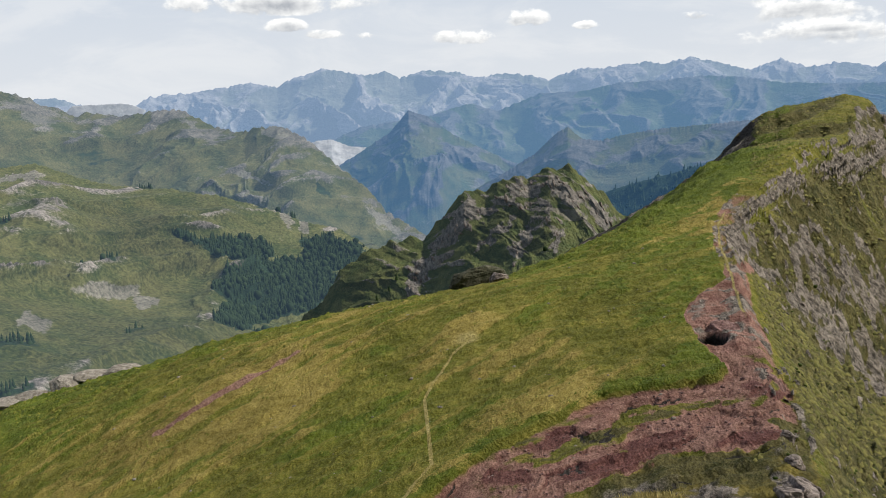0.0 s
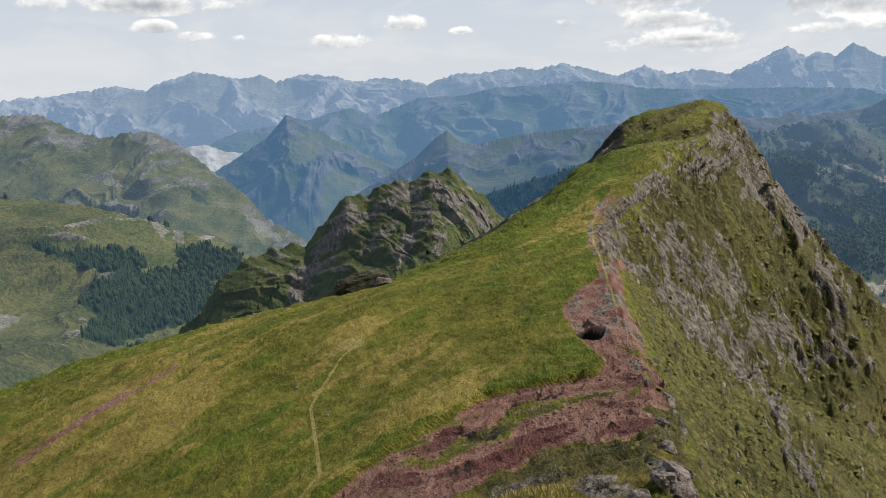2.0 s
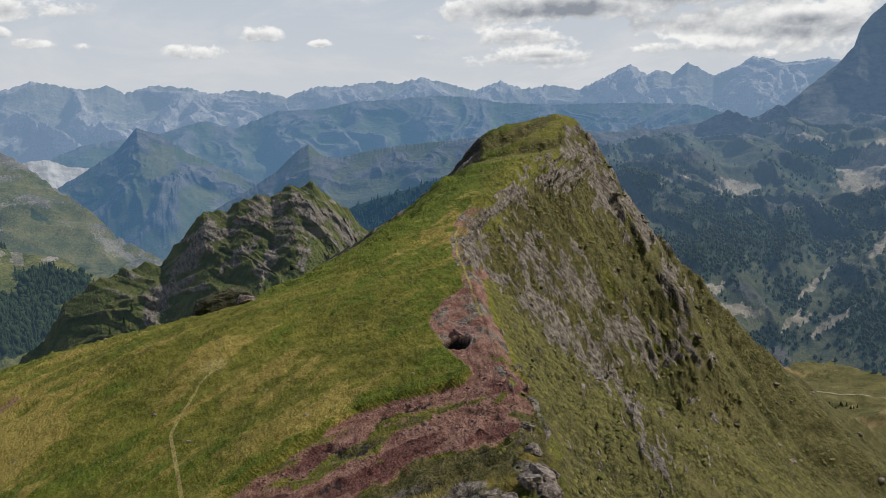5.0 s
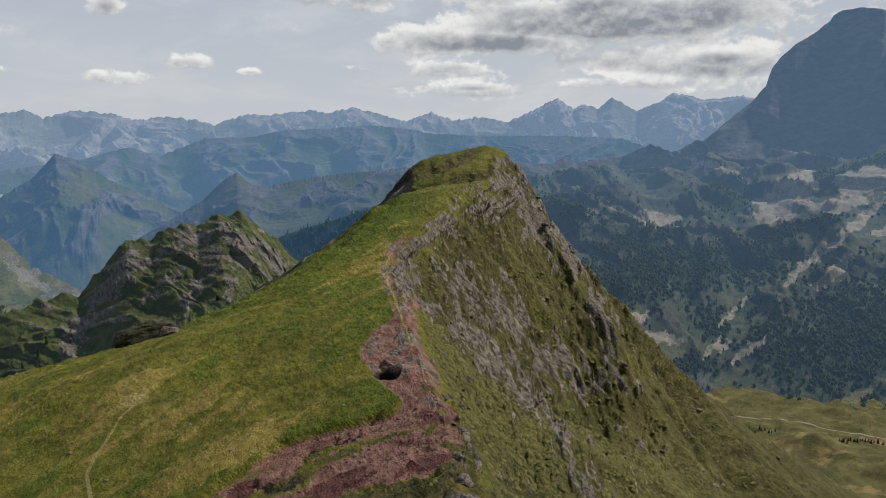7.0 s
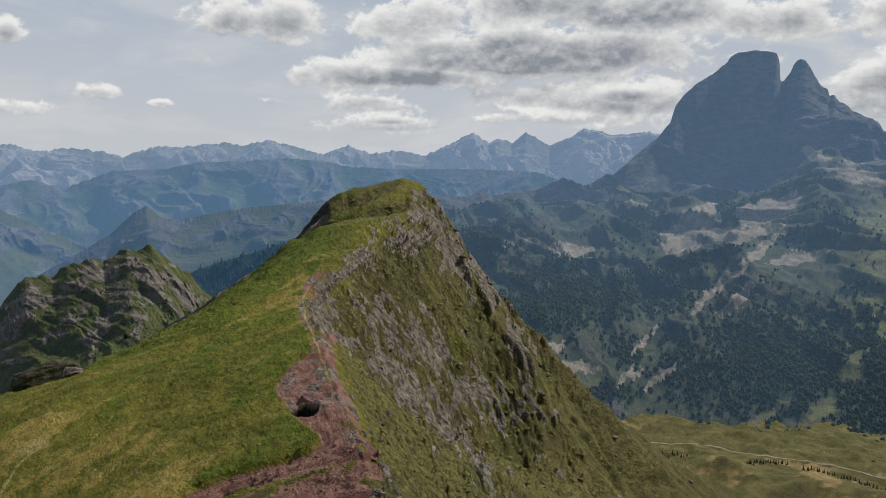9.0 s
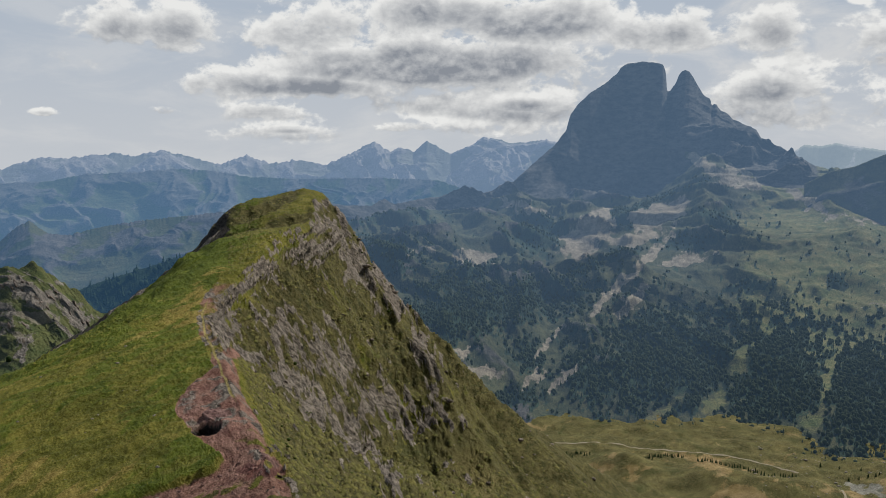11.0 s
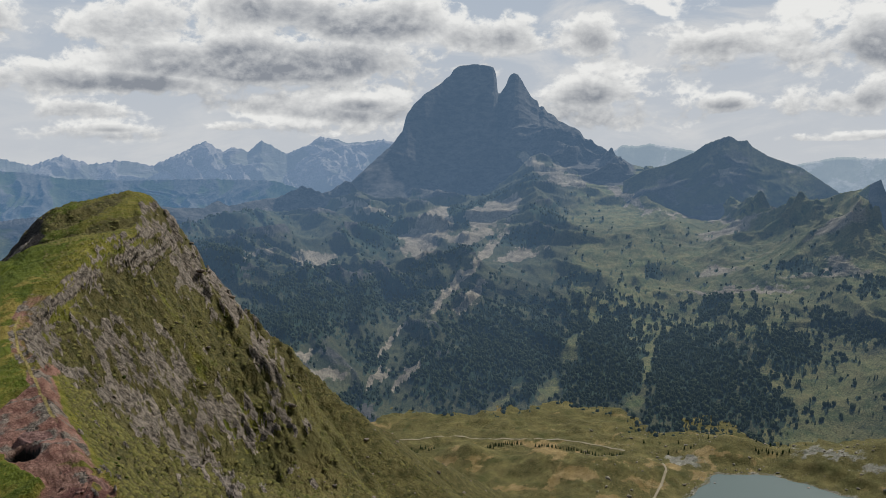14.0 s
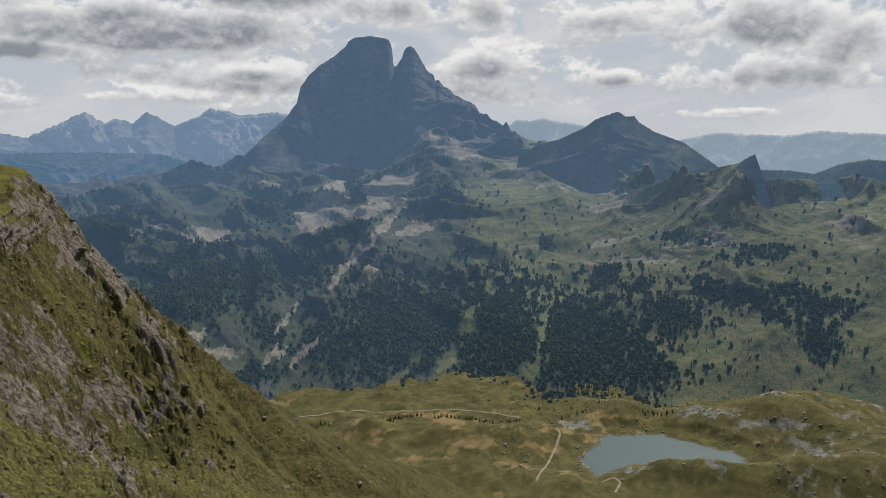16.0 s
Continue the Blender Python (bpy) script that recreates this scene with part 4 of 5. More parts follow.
# scattered light in the vapour is painted in as a weak emission
cloud_mat = plain("cloud_vapour", (0.17, 0.18, 0.20), (0.30, 0.31, 0.33), 70.0, 1.0, 0.2, (0.11, 0.135, 0.17), 0.2)


# strength of the painted haze, set by distance and by bearing
def peak_haze(az, dist):
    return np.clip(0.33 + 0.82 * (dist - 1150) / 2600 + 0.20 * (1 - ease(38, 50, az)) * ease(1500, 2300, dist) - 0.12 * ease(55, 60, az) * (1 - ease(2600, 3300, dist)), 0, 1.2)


def range_cover(az, el, v, spur, lump, rib):
    return {"scree": 0.2 + 0.6 * lump, "rock": 0.30 + 0.9 * spur + 0.3 * (v - 1) + 0.5 * lump, "woods": 0.70 - 1.1 * v + 0.4 * lump}


def peak_cover(az, el, v, spur, lump, rib):
    lost = wander(az, el)
    wall = ease(1.94, 2.04, v + 0.10 * lump) * (1 - ease(62, 65, az)) * (1 - ease(0.25, 0.6, spots(az, el, SCREES[6:8], 0.4, lost)))
    up = ease(1.0, 1.25, v)
    streaky = fbm(az * 1.1 + 0.9 * el, el * 1.5 - 0.5 * az, 5, 0.6)
    dark = np.maximum(spots(az, el, TIMBER, 0.6, lost), 0.92 * spots(az, el, GROVES, 0.6, lost))
    open_ground = spots(az, el, CLEAR, 0.5, lost)
    scree = 1.35 * spots(az, el, SCREES, 0.6, lost) + 0.35 * lump + 0.4 * streaky - 0.12 + 0.10 * up * (1 - ease(57, 62, az)) * (1 - wall)
    # low western screes are thinned to darken ground that lies in shade
    scree = scree * (1 - 0.22 * (1 - ease(-12.5, -11, el)) * (1 - ease(50, 56, az))) * (1 - ease(0.45, 0.75, spots(az, el, TIMBER[:9], 0.5, lost) + 0.3 * streaky))
    clumps = fbm(az * 2.4 + 0.6 * el, el * 1.5 - 0.8 * az, 5, 0.62)
    # the added woods west of 42 paint the shade of that ridge
    woods = ease(0.20, 0.62, dark + 0.45 * streaky + 0.5 * clumps + 0.15 * lump) + 0.12 + 0.3 * clumps + 0.5 * (1 - ease(34, 42, az)) * ease(1.3, 1.7, v) - 1.1 * open_ground - 0.85 * ease(0.40, 0.60, scree)
    woods = np.where(v < 0.03, 0, woods) * (1 - wall)
    slabs = ease(64, 70, az) * ease(0.7, 1.1, v) * (0.30 + 0.6 * lump)
    cliff = spots(az, el, [(79.8, -3.4, 2.4, 0.9, -82)], 0.2, lost)
    crag = 1.3 * cliff + 0.14 + 0.9 * spur + 0.4 * lump - 0.25 * ease(57, 63, az) - 0.30 * ease(64, 69, az)
    return {"scree": np.maximum(scree, slabs) * (1 - wall) * (1 - cliff), "rock": np.maximum(wall, crag * (1 - ease(0.4, 0.6, scree))), "woods": woods,
            "pasture": ease(56, 61, az) * (0.75 + 0.3 * lump) * np.maximum(ease(0.35, 0.7, v), ease(70, 74, az)) + 0.8 * (1 - ease(0.0, 0.12, v)) + 0.7 * open_ground}


def low_cover(az, el, v, spur, lump, rib):
    woods = ease(0.25, 0.6, spots(az, el, LOW_TIMBER) + 0.25 * lump)
    crags = spots(az, el, LOW_CRAGS)
    return {"scree": np.maximum(1.0 * crags, 0.02 + 0.6 * lump), "rock": 0.02 + 0.7 * spur + 0.4 * lump, "woods": woods + 0.6 * ease(0.25, 0.5, lump - 0.1 * v)}


def side_cover(az, el, v, spur, lump, rib):
    crags = spots(az, el, SIDE_CRAGS)
    return {"scree": np.maximum(0.8 * crags, 0.06 + 0.6 * lump), "rock": 0.05 + 0.8 * spur + 0.5 * lump + 0.35 * ease(1.5, 2.0, v), "woods": 0.75 * spots(az, el, SIDE_SCRUB_SHADE) + 0.5 * lump - 0.12 * v}


def knoll_cover(az, el, v, spur, lump, rib):
    rock = 1.3 * spots(az, el, KNOLL_ROCK, 0.7) + 0.6 * spur + 0.9 * rib * ease(0.7, 1.2, v) + 0.45 * lump
    return {"scree": spots(az, el, KNOLL_SCREE) + 0.4 * lump, "rock": rock - 0.12, "woods": -0.15 + 0.6 * lump - 0.2 * v}


def bare(az, el, v, spur, lump, rib):
    return {"scree": 0.2 + 0.6 * lump, "rock": 0.25 + 0.8 * spur + 0.4 * lump, "woods": 0 * az}


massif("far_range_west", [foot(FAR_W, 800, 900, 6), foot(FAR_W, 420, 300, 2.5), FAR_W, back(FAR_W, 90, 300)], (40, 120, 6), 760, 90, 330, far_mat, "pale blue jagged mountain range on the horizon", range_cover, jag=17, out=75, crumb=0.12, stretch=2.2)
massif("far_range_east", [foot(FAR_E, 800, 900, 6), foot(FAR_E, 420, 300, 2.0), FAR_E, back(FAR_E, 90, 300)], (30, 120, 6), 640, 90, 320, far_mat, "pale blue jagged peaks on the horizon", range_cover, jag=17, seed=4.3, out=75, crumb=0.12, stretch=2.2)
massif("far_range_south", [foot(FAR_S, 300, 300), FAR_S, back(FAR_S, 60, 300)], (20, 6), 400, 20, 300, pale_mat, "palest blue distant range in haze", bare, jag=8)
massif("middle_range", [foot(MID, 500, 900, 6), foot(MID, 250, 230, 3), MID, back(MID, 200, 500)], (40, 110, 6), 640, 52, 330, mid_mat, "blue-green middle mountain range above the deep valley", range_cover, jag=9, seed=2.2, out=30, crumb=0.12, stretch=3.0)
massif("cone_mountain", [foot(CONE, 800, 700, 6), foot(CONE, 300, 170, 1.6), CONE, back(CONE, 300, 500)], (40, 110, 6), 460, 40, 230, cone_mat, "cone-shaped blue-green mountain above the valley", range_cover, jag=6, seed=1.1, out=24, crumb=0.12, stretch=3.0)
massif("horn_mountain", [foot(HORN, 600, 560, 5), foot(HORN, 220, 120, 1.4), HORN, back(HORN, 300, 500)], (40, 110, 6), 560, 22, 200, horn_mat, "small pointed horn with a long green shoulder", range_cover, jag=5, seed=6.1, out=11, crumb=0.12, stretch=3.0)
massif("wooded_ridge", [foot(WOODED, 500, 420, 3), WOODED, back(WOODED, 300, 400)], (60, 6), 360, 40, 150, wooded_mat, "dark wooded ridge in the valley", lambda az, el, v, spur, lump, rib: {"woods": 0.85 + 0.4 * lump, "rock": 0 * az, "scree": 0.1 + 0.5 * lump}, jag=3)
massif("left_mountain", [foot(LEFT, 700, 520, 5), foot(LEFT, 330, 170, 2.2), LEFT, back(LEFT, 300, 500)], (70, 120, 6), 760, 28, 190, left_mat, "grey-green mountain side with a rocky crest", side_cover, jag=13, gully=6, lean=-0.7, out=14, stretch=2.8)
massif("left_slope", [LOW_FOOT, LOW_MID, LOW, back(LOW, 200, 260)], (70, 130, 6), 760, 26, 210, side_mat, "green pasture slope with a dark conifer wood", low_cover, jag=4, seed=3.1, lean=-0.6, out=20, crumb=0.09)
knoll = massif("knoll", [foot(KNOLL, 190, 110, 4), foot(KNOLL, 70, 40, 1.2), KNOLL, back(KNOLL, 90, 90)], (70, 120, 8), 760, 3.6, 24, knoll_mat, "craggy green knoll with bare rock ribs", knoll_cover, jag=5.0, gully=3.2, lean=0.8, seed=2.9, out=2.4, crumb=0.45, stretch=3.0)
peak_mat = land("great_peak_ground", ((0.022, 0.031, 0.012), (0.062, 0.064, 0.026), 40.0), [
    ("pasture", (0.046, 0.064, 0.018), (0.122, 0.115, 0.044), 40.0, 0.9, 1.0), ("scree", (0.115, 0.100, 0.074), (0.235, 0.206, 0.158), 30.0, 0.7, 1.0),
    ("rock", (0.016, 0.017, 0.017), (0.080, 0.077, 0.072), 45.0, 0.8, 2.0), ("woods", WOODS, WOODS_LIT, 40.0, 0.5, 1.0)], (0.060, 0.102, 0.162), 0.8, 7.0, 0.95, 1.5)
massif("great_peak", [PEAK_FOOT, PEAK_MID, PEAK_BASE, PEAK, back(PEAK, 250, 700)], (120, 100, 110, 8), 1150, 110, 430, peak_mat, "", peak_cover, jag=13, gully=22, seed=5.5, lean=0.3, out=80, calm=57.0, crumb=0.07, tooth=lambda az: 0.35 + 0.9 * ease(55.5, 57, az) * (1 - ease(61, 63, az)), air=peak_haze, quiet=lambda az, v: 1 - 0.7 * ease(1.95, 2.2, v) * ease(43.5, 45.5, az) * (1 - ease(55.5, 57.5, az)), pieces=[
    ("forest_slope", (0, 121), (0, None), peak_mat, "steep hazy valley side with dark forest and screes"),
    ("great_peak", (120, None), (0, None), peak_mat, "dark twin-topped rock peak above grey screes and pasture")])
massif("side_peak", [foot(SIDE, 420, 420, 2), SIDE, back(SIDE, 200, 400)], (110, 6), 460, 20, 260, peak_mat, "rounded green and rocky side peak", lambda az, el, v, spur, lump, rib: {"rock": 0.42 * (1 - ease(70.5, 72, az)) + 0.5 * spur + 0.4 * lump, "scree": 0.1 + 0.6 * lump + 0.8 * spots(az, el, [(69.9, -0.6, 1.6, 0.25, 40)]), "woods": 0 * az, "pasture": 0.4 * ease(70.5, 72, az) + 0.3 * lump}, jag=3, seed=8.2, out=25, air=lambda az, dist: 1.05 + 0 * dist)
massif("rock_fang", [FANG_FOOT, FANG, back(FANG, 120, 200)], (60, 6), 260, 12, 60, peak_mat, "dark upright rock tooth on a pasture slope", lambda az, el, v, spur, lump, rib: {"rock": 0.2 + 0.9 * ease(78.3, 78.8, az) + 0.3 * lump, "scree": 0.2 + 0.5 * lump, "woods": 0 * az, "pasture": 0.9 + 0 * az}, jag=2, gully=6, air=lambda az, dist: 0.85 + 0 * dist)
massif("low_cloud_near", [foot(SEA_NEAR, 300, 160, 2), SEA_NEAR, back(SEA_NEAR, 200, 60)], (40, 8), 160, 16, 90, cloud_mat, "white low cloud lying in the valley", bare, "cloud", jag=5)
massif("low_cloud_far", [foot(SEA_FAR, 60, 160, 2), SEA_FAR, back(SEA_FAR, 60, 60)], (30, 8), 160, 10, 90, cloud_mat, "white low cloud lying behind the mountains", bare, "cloud", jag=5)

# the lake
lx, ly = plan(73.6, 1035)
ux, uy = np.meshgrid(np.linspace(-1, 1, 24), np.linspace(-1, 1, 24))
water_mat = bpy.data.materials.new("lake_water")
water_mat.use_nodes = True
w = Nodes(water_mat.node_tree)
ripple = w.node("ShaderNodeBump", {"Strength": 0.08, "Distance": 0.3, "Height": w.noise(w.node("ShaderNodeNewGeometry", {}), 0.35, 5.0, 0.6)})
shine = w.tree.nodes.new("ShaderNodeBsdfPrincipled")
w.fill(shine, {"Base Color": (0.07, 0.11, 0.10), "Roughness": 0.25, "Normal": ripple})
w.tree.links.new(shine.outputs[0], w.tree.nodes.new("ShaderNodeOutputMaterial").inputs[0])
sheet("lake", lx + 150 * ux, ly + 130 * uy, LAKE_LEVEL + 0 * ux, {}, water_mat, "still blue-green mountain lake", "water")


# ---- woods, trees, stones and tracks ----
def raw_mesh(name, verts, faces, material):
    """One mesh from arrays of points and of triangles or quads."""
    faces = np.asarray(faces, dtype=np.int32)
    mesh = bpy.data.meshes.new(name)
    mesh.vertices.add(len(verts))
    mesh.vertices.foreach_set("co", np.asarray(verts, dtype=np.float32).ravel())
    mesh.loops.add(faces.size)
    mesh.loops.foreach_set("vertex_index", faces.ravel())
    mesh.polygons.add(len(faces))
    mesh.polygons.foreach_set("loop_start", np.arange(0, faces.size, faces.shape[1], dtype=np.int32))
    mesh.update(calc_edges=True)
    mesh.materials.append(material)
    return mesh


def fir_shape(tiers, sides, rng):
    """A conifer of unit height: skirts of drooping, ragged boughs, one above another."""
    verts, faces = [], []
    for k in range(tiers):
        low, top = 0.06 + 0.88 * k / tiers, min(1.0, 0.06 + 0.88 * (k + 1.75) / tiers)
        wide = 0.24 * (1 - 0.86 * k / tiers)
        start = len(verts)
        verts.append((0, 0, top))
        for j in range(sides):
            a = 2 * math.pi * (j + 0.5 * (k % 2)) / sides
            r = wide * (0.72 + 0.5 * rng.random())
            verts.append((r * math.cos(a), r * math.sin(a), low + 0.05 * rng.random()))
        faces += [(start, start + 1 + j, start + 1 + (j + 1) % sides) for j in range(sides)]
    return np.array(verts), np.array(faces)


def leafy_shape(rng):
    """A broadleaved crown of unit height: a lumpy dome on a narrow foot."""
    verts, faces, sides = [(0, 0, 1.0)], [], 7
    for r, h in ((0.22, 0.92), (0.40, 0.62), (0.34, 0.28), (0.10, 0.02)):
        for j in range(sides):
            a, w = 2 * math.pi * j / sides, 0.75 + 0.5 * rng.random()
            verts.append((r * w * math.cos(a), r * w * math.sin(a), h + 0.10 * (rng.random() - 0.5)))
    faces += [(0, 1 + j, 1 + (j + 1) % sides) for j in range(sides)]
    for k in range(3):
        for j in range(sides):
            a, b = 1 + k * sides + j, 1 + k * sides + (j + 1) % sides
            faces += [(a, a + sides, b), (b, a + sides, b + sides)]
    return np.array(verts), np.array(faces)


def forest(name, land_name, count, tall, material, label, leafy=0.4, seed=1, limit=0.55, area=None):
    """Trees too many to count, standing where the land's field of woods is high."""
    rng = np.random.RandomState(seed)
    x, y, z, fields = LAID[land_name]
    woods = np.broadcast_to(fields["woods"], x.shape)
    ok = woods[:-1, :-1] > limit
    if area is not None:
        ok = ok & area(x[:-1, :-1], y[:-1, :-1], z[:-1, :-1])
    thin = np.clip((woods[:-1, :-1] - limit) / 0.35, 0.0, 1.0) ** 1.5 + 0.01
    size = thin * np.abs((x[:-1, 1:] - x[:-1, :-1]) * (y[1:, :-1] - y[:-1, :-1]) - (x[1:, :-1] - x[:-1, :-1]) * (y[:-1, 1:] - y[:-1, :-1])) * ok
    flat = size.ravel() / max(size.sum(), 1e-9)
    pick = rng.choice(flat.size, count, p=flat)
    r, c = np.divmod(pick, ok.shape[1])
    u, v = rng.random_sample(count), rng.random_sample(count)

    def at(a):
        return (a[r, c] * (1 - u) + a[r, c + 1] * u) * (1 - v) + (a[r + 1, c] * (1 - u) + a[r + 1, c + 1] * u) * v
    place = np.stack([at(x), at(y), at(z) - 0.6], 1)
    shapes = [fir_shape(3, 5, random) for k in range(3)] + [leafy_shape(random) for k in range(2)]
    verts, faces, thick, base = [], [], [], 0
    # each tree takes over the painted haze of the slope below it
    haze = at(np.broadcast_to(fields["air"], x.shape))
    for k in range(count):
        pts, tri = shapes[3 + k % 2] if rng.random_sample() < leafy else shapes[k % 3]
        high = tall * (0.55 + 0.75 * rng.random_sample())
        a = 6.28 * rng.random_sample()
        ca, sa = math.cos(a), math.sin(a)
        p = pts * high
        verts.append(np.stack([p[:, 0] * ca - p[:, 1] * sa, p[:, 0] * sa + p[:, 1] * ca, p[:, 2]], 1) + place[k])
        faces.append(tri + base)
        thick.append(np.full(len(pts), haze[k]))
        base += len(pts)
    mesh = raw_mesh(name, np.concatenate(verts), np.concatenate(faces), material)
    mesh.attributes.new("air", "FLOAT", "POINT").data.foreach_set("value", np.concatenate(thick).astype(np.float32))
    return tagged(new(name, mesh), label, "trees", kind="stuff")


def foliage(name, a, b, glow=None):
    m = bpy.data.materials.new(name)
    m.use_nodes = True
    n = Nodes(m.node_tree)
    geo = n.tree.nodes.new("ShaderNodeNewGeometry")
    info = n.node("ShaderNodeObjectInfo", {}, 5)
    pick = n.math("FRACT", n.math("ADD", geo.outputs["Random Per Island"], info))
    grain = n.noise(geo.outputs[0], 1.1, 4.0, 0.7)
    tone = n.math("ADD", n.math("MULTIPLY", pick, 0.6), n.math("MULTIPLY", n.math("SUBTRACT", grain, 0.3), 0.8))
    shader = n.tree.nodes.new("ShaderNodeBsdfPrincipled")
    n.fill(shader, {"Base Color": n.mix(tone, a, b), "Roughness": 0.9, "Specular IOR Level": 0.1})
    # leaves emit the glow colour as painted haze
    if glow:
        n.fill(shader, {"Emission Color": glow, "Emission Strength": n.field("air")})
    n.tree.links.new(shader.outputs[0], n.tree.nodes.new("ShaderNodeOutputMaterial").inputs[0])
    return m


# third colours are haze painted into the leaves as emission
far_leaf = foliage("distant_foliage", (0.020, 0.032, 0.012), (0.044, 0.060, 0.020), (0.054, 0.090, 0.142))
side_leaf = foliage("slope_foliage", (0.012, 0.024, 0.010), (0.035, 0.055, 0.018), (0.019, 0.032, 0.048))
near_leaf = foliage("fir_foliage", (0.010, 0.022, 0.008), (0.035, 0.06, 0.018))
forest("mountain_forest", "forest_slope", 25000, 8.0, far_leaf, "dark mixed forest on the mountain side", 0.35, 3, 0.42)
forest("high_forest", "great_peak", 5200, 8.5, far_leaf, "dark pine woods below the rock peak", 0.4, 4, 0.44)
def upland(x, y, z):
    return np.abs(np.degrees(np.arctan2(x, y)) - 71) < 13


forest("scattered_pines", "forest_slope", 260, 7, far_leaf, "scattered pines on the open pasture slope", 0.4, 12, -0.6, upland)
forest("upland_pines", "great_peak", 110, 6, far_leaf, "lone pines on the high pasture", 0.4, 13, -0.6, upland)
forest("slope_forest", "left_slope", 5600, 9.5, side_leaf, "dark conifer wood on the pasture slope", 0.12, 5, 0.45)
forest("ridge_forest", "wooded_ridge", 3500, 13, foliage("hazy_foliage", (0.010, 0.022, 0.010), (0.03, 0.05, 0.018), (0.020, 0.048, 0.090)), "dark forest covering the low ridge", 0.3, 6, 0.5)
forest("knoll_scrub", "knoll", 420, 3.0, near_leaf, "low dark scrub and dwarf pines on the knoll", 0.6, 7, 0.18)


def part(name, mesh, parent, label="", m=None):
    ob = new(name, mesh)
    ob.parent = parent
    if m is not None:
        ob.matrix_basis = m
    return tagged(ob, label) if label else ob


def ground_at(bearing, dist):
    x, y = plan(bearing, dist)
    z = ground_shape(np.array([[float(x)]]), np.array([[float(y)]]))[0][0, 0]
    return float(x), float(y), float(z)


def tapered(r0, r1, high, sides=7):
    bm = bmesh.new()
    bmesh.ops.create_cone(bm, cap_ends=True, segments=sides, radius1=r0, radius2=r1, depth=high, matrix=Matrix.Translation((0, 0, high / 2)))
    mesh = bpy.data.meshes.new("trunk")
    bm.to_mesh(mesh)
    bm.free()
    return mesh


bark = plain("fir_bark", (0.05, 0.035, 0.025), (0.11, 0.085, 0.065), 0.3)


def fir(place, high, seed, label, group):
    rng = random.Random(seed)
    tree = tagged(new("fir_tree"), label, "tree", group)
    trunk = tapered(0.018 * high, 0.004 * high, 0.9 * high)
    trunk.materials.append(bark)
    part("trunk", trunk, tree)
    pts, tri = fir_shape(9, 11, rng)
    part("crown", raw_mesh("crown", pts * high, tri, near_leaf), tree)
    tree.matrix_basis = pose(*place, 0, 0, rng.uniform(0, 360))
    return tree


firs = [fir((0, 0, -900), h, 20 + h, "dark green fir standing on the valley meadow", "firs on the valley floor") for h in (5, 6, 7)]
# rows of firs along the stream: bearing and distance of each end, number of trees
rows = [(52.7, 1130, 55.3, 1147, 20), (56.4, 1128, 60.4, 1113, 26), (60.7, 1111, 62.8, 1118, 12), (46.6, 1120, 48.6, 1130, 10), (66.2, 1150, 68.0, 1170, 5), (72, 1165, 74.2, 1175, 10), (64, 1180, 75, 1220, 8)]
rng = random.Random(11)
count = 0
for b0, d0, b1, d1, n in rows:
    for k in range(n):
        t = (k + rng.uniform(-0.4, 0.4)) / max(n - 1, 1)
        place = ground_at(b0 + (b1 - b0) * t, d0 + (d1 - d0) * t + rng.uniform(-7, 7))
        kind = firs[count % 3]
        m = pose(place[0], place[1], place[2] - 0.3, 0, 0, rng.uniform(0, 360))
        if count < 3:
            kind.matrix_basis = m
        else:
            copy_thing(kind, m)
        count += 1


def knoll_at(name, bearing, dist):
    """The height of a lofted slope near a bearing and distance."""
    x, y, z, fields = LAID[name]
    px, py = plan(bearing, dist)
    k = np.argmin((x - px) ** 2 + (y - py) ** 2)
    return float(x.ravel()[k]), float(y.ravel()[k]), float(z.ravel()[k])


for bearing, dist, high in ((6.4, 372, 8), (6.7, 374, 6), (10.2, 380, 4), (10.6, 384, 3.5), (-5.2, 440, 5), (-3.6, 448, 5), (-4.2, 444, 4)):
    fir(knoll_at("knoll", bearing, dist), high, int(bearing * 10), "lone dark fir on the green knoll", "firs on the knoll")


def boulder(name, place, size, seed, material, label, category="rock", turn=0, detail=4, group="", bed=0.12):
    """A weathered block: a ball cut by planes, layered and roughened."""
    rng = random.Random(seed)
    bm = bmesh.new()
    bmesh.ops.create_icosphere(bm, subdivisions=detail, radius=1.0)
    cuts = [(Vector((rng.gauss(0, 1), rng.gauss(0, 1), rng.gauss(0, 0.6))).normalized(), rng.uniform(0.5, 0.85)) for k in range(9)]
    shift = Vector((seed * 3.7, seed * 1.3, 0))
    for v in bm.verts:
        p = v.co.copy()
        for way, far in cuts:
            over = p.dot(way) - far
            if over > 0:
                p -= way * over * 0.9
        layer = math.floor(p.z * 4.5 + 0.8 * noise.noise(p * 1.7 + shift))
        p *= 1 + bed * (noise.noise(Vector((layer * 1.9, seed, 0))) + 0.5 * noise.noise(p * 3 + shift) + 0.35 * noise.noise(p * 8 + shift))
        v.co = Vector((p.x * size[0], p.y * size[1], p.z * size[2]))
    mesh = bpy.data.meshes.new(name)
    bm.to_mesh(mesh)
    bm.free()
    mesh.materials.append(material)
    ob = tagged(new(name, mesh), label, category, group)
    ob.matrix_basis = pose(*place, rng.uniform(-6, 6), rng.uniform(-6, 6), turn)
    return ob


grey_rock = plain("grey_rock", (0.070, 0.058, 0.052), (0.28, 0.236, 0.212), 0.7, 0.95, 0.8, None, 0.9)
dark_rock = land("dark_mossy_rock", ((0.026, 0.029, 0.015), (0.085, 0.080, 0.056), 1.4), [], None, 0.9, 0.5, 0.95, 1.6)
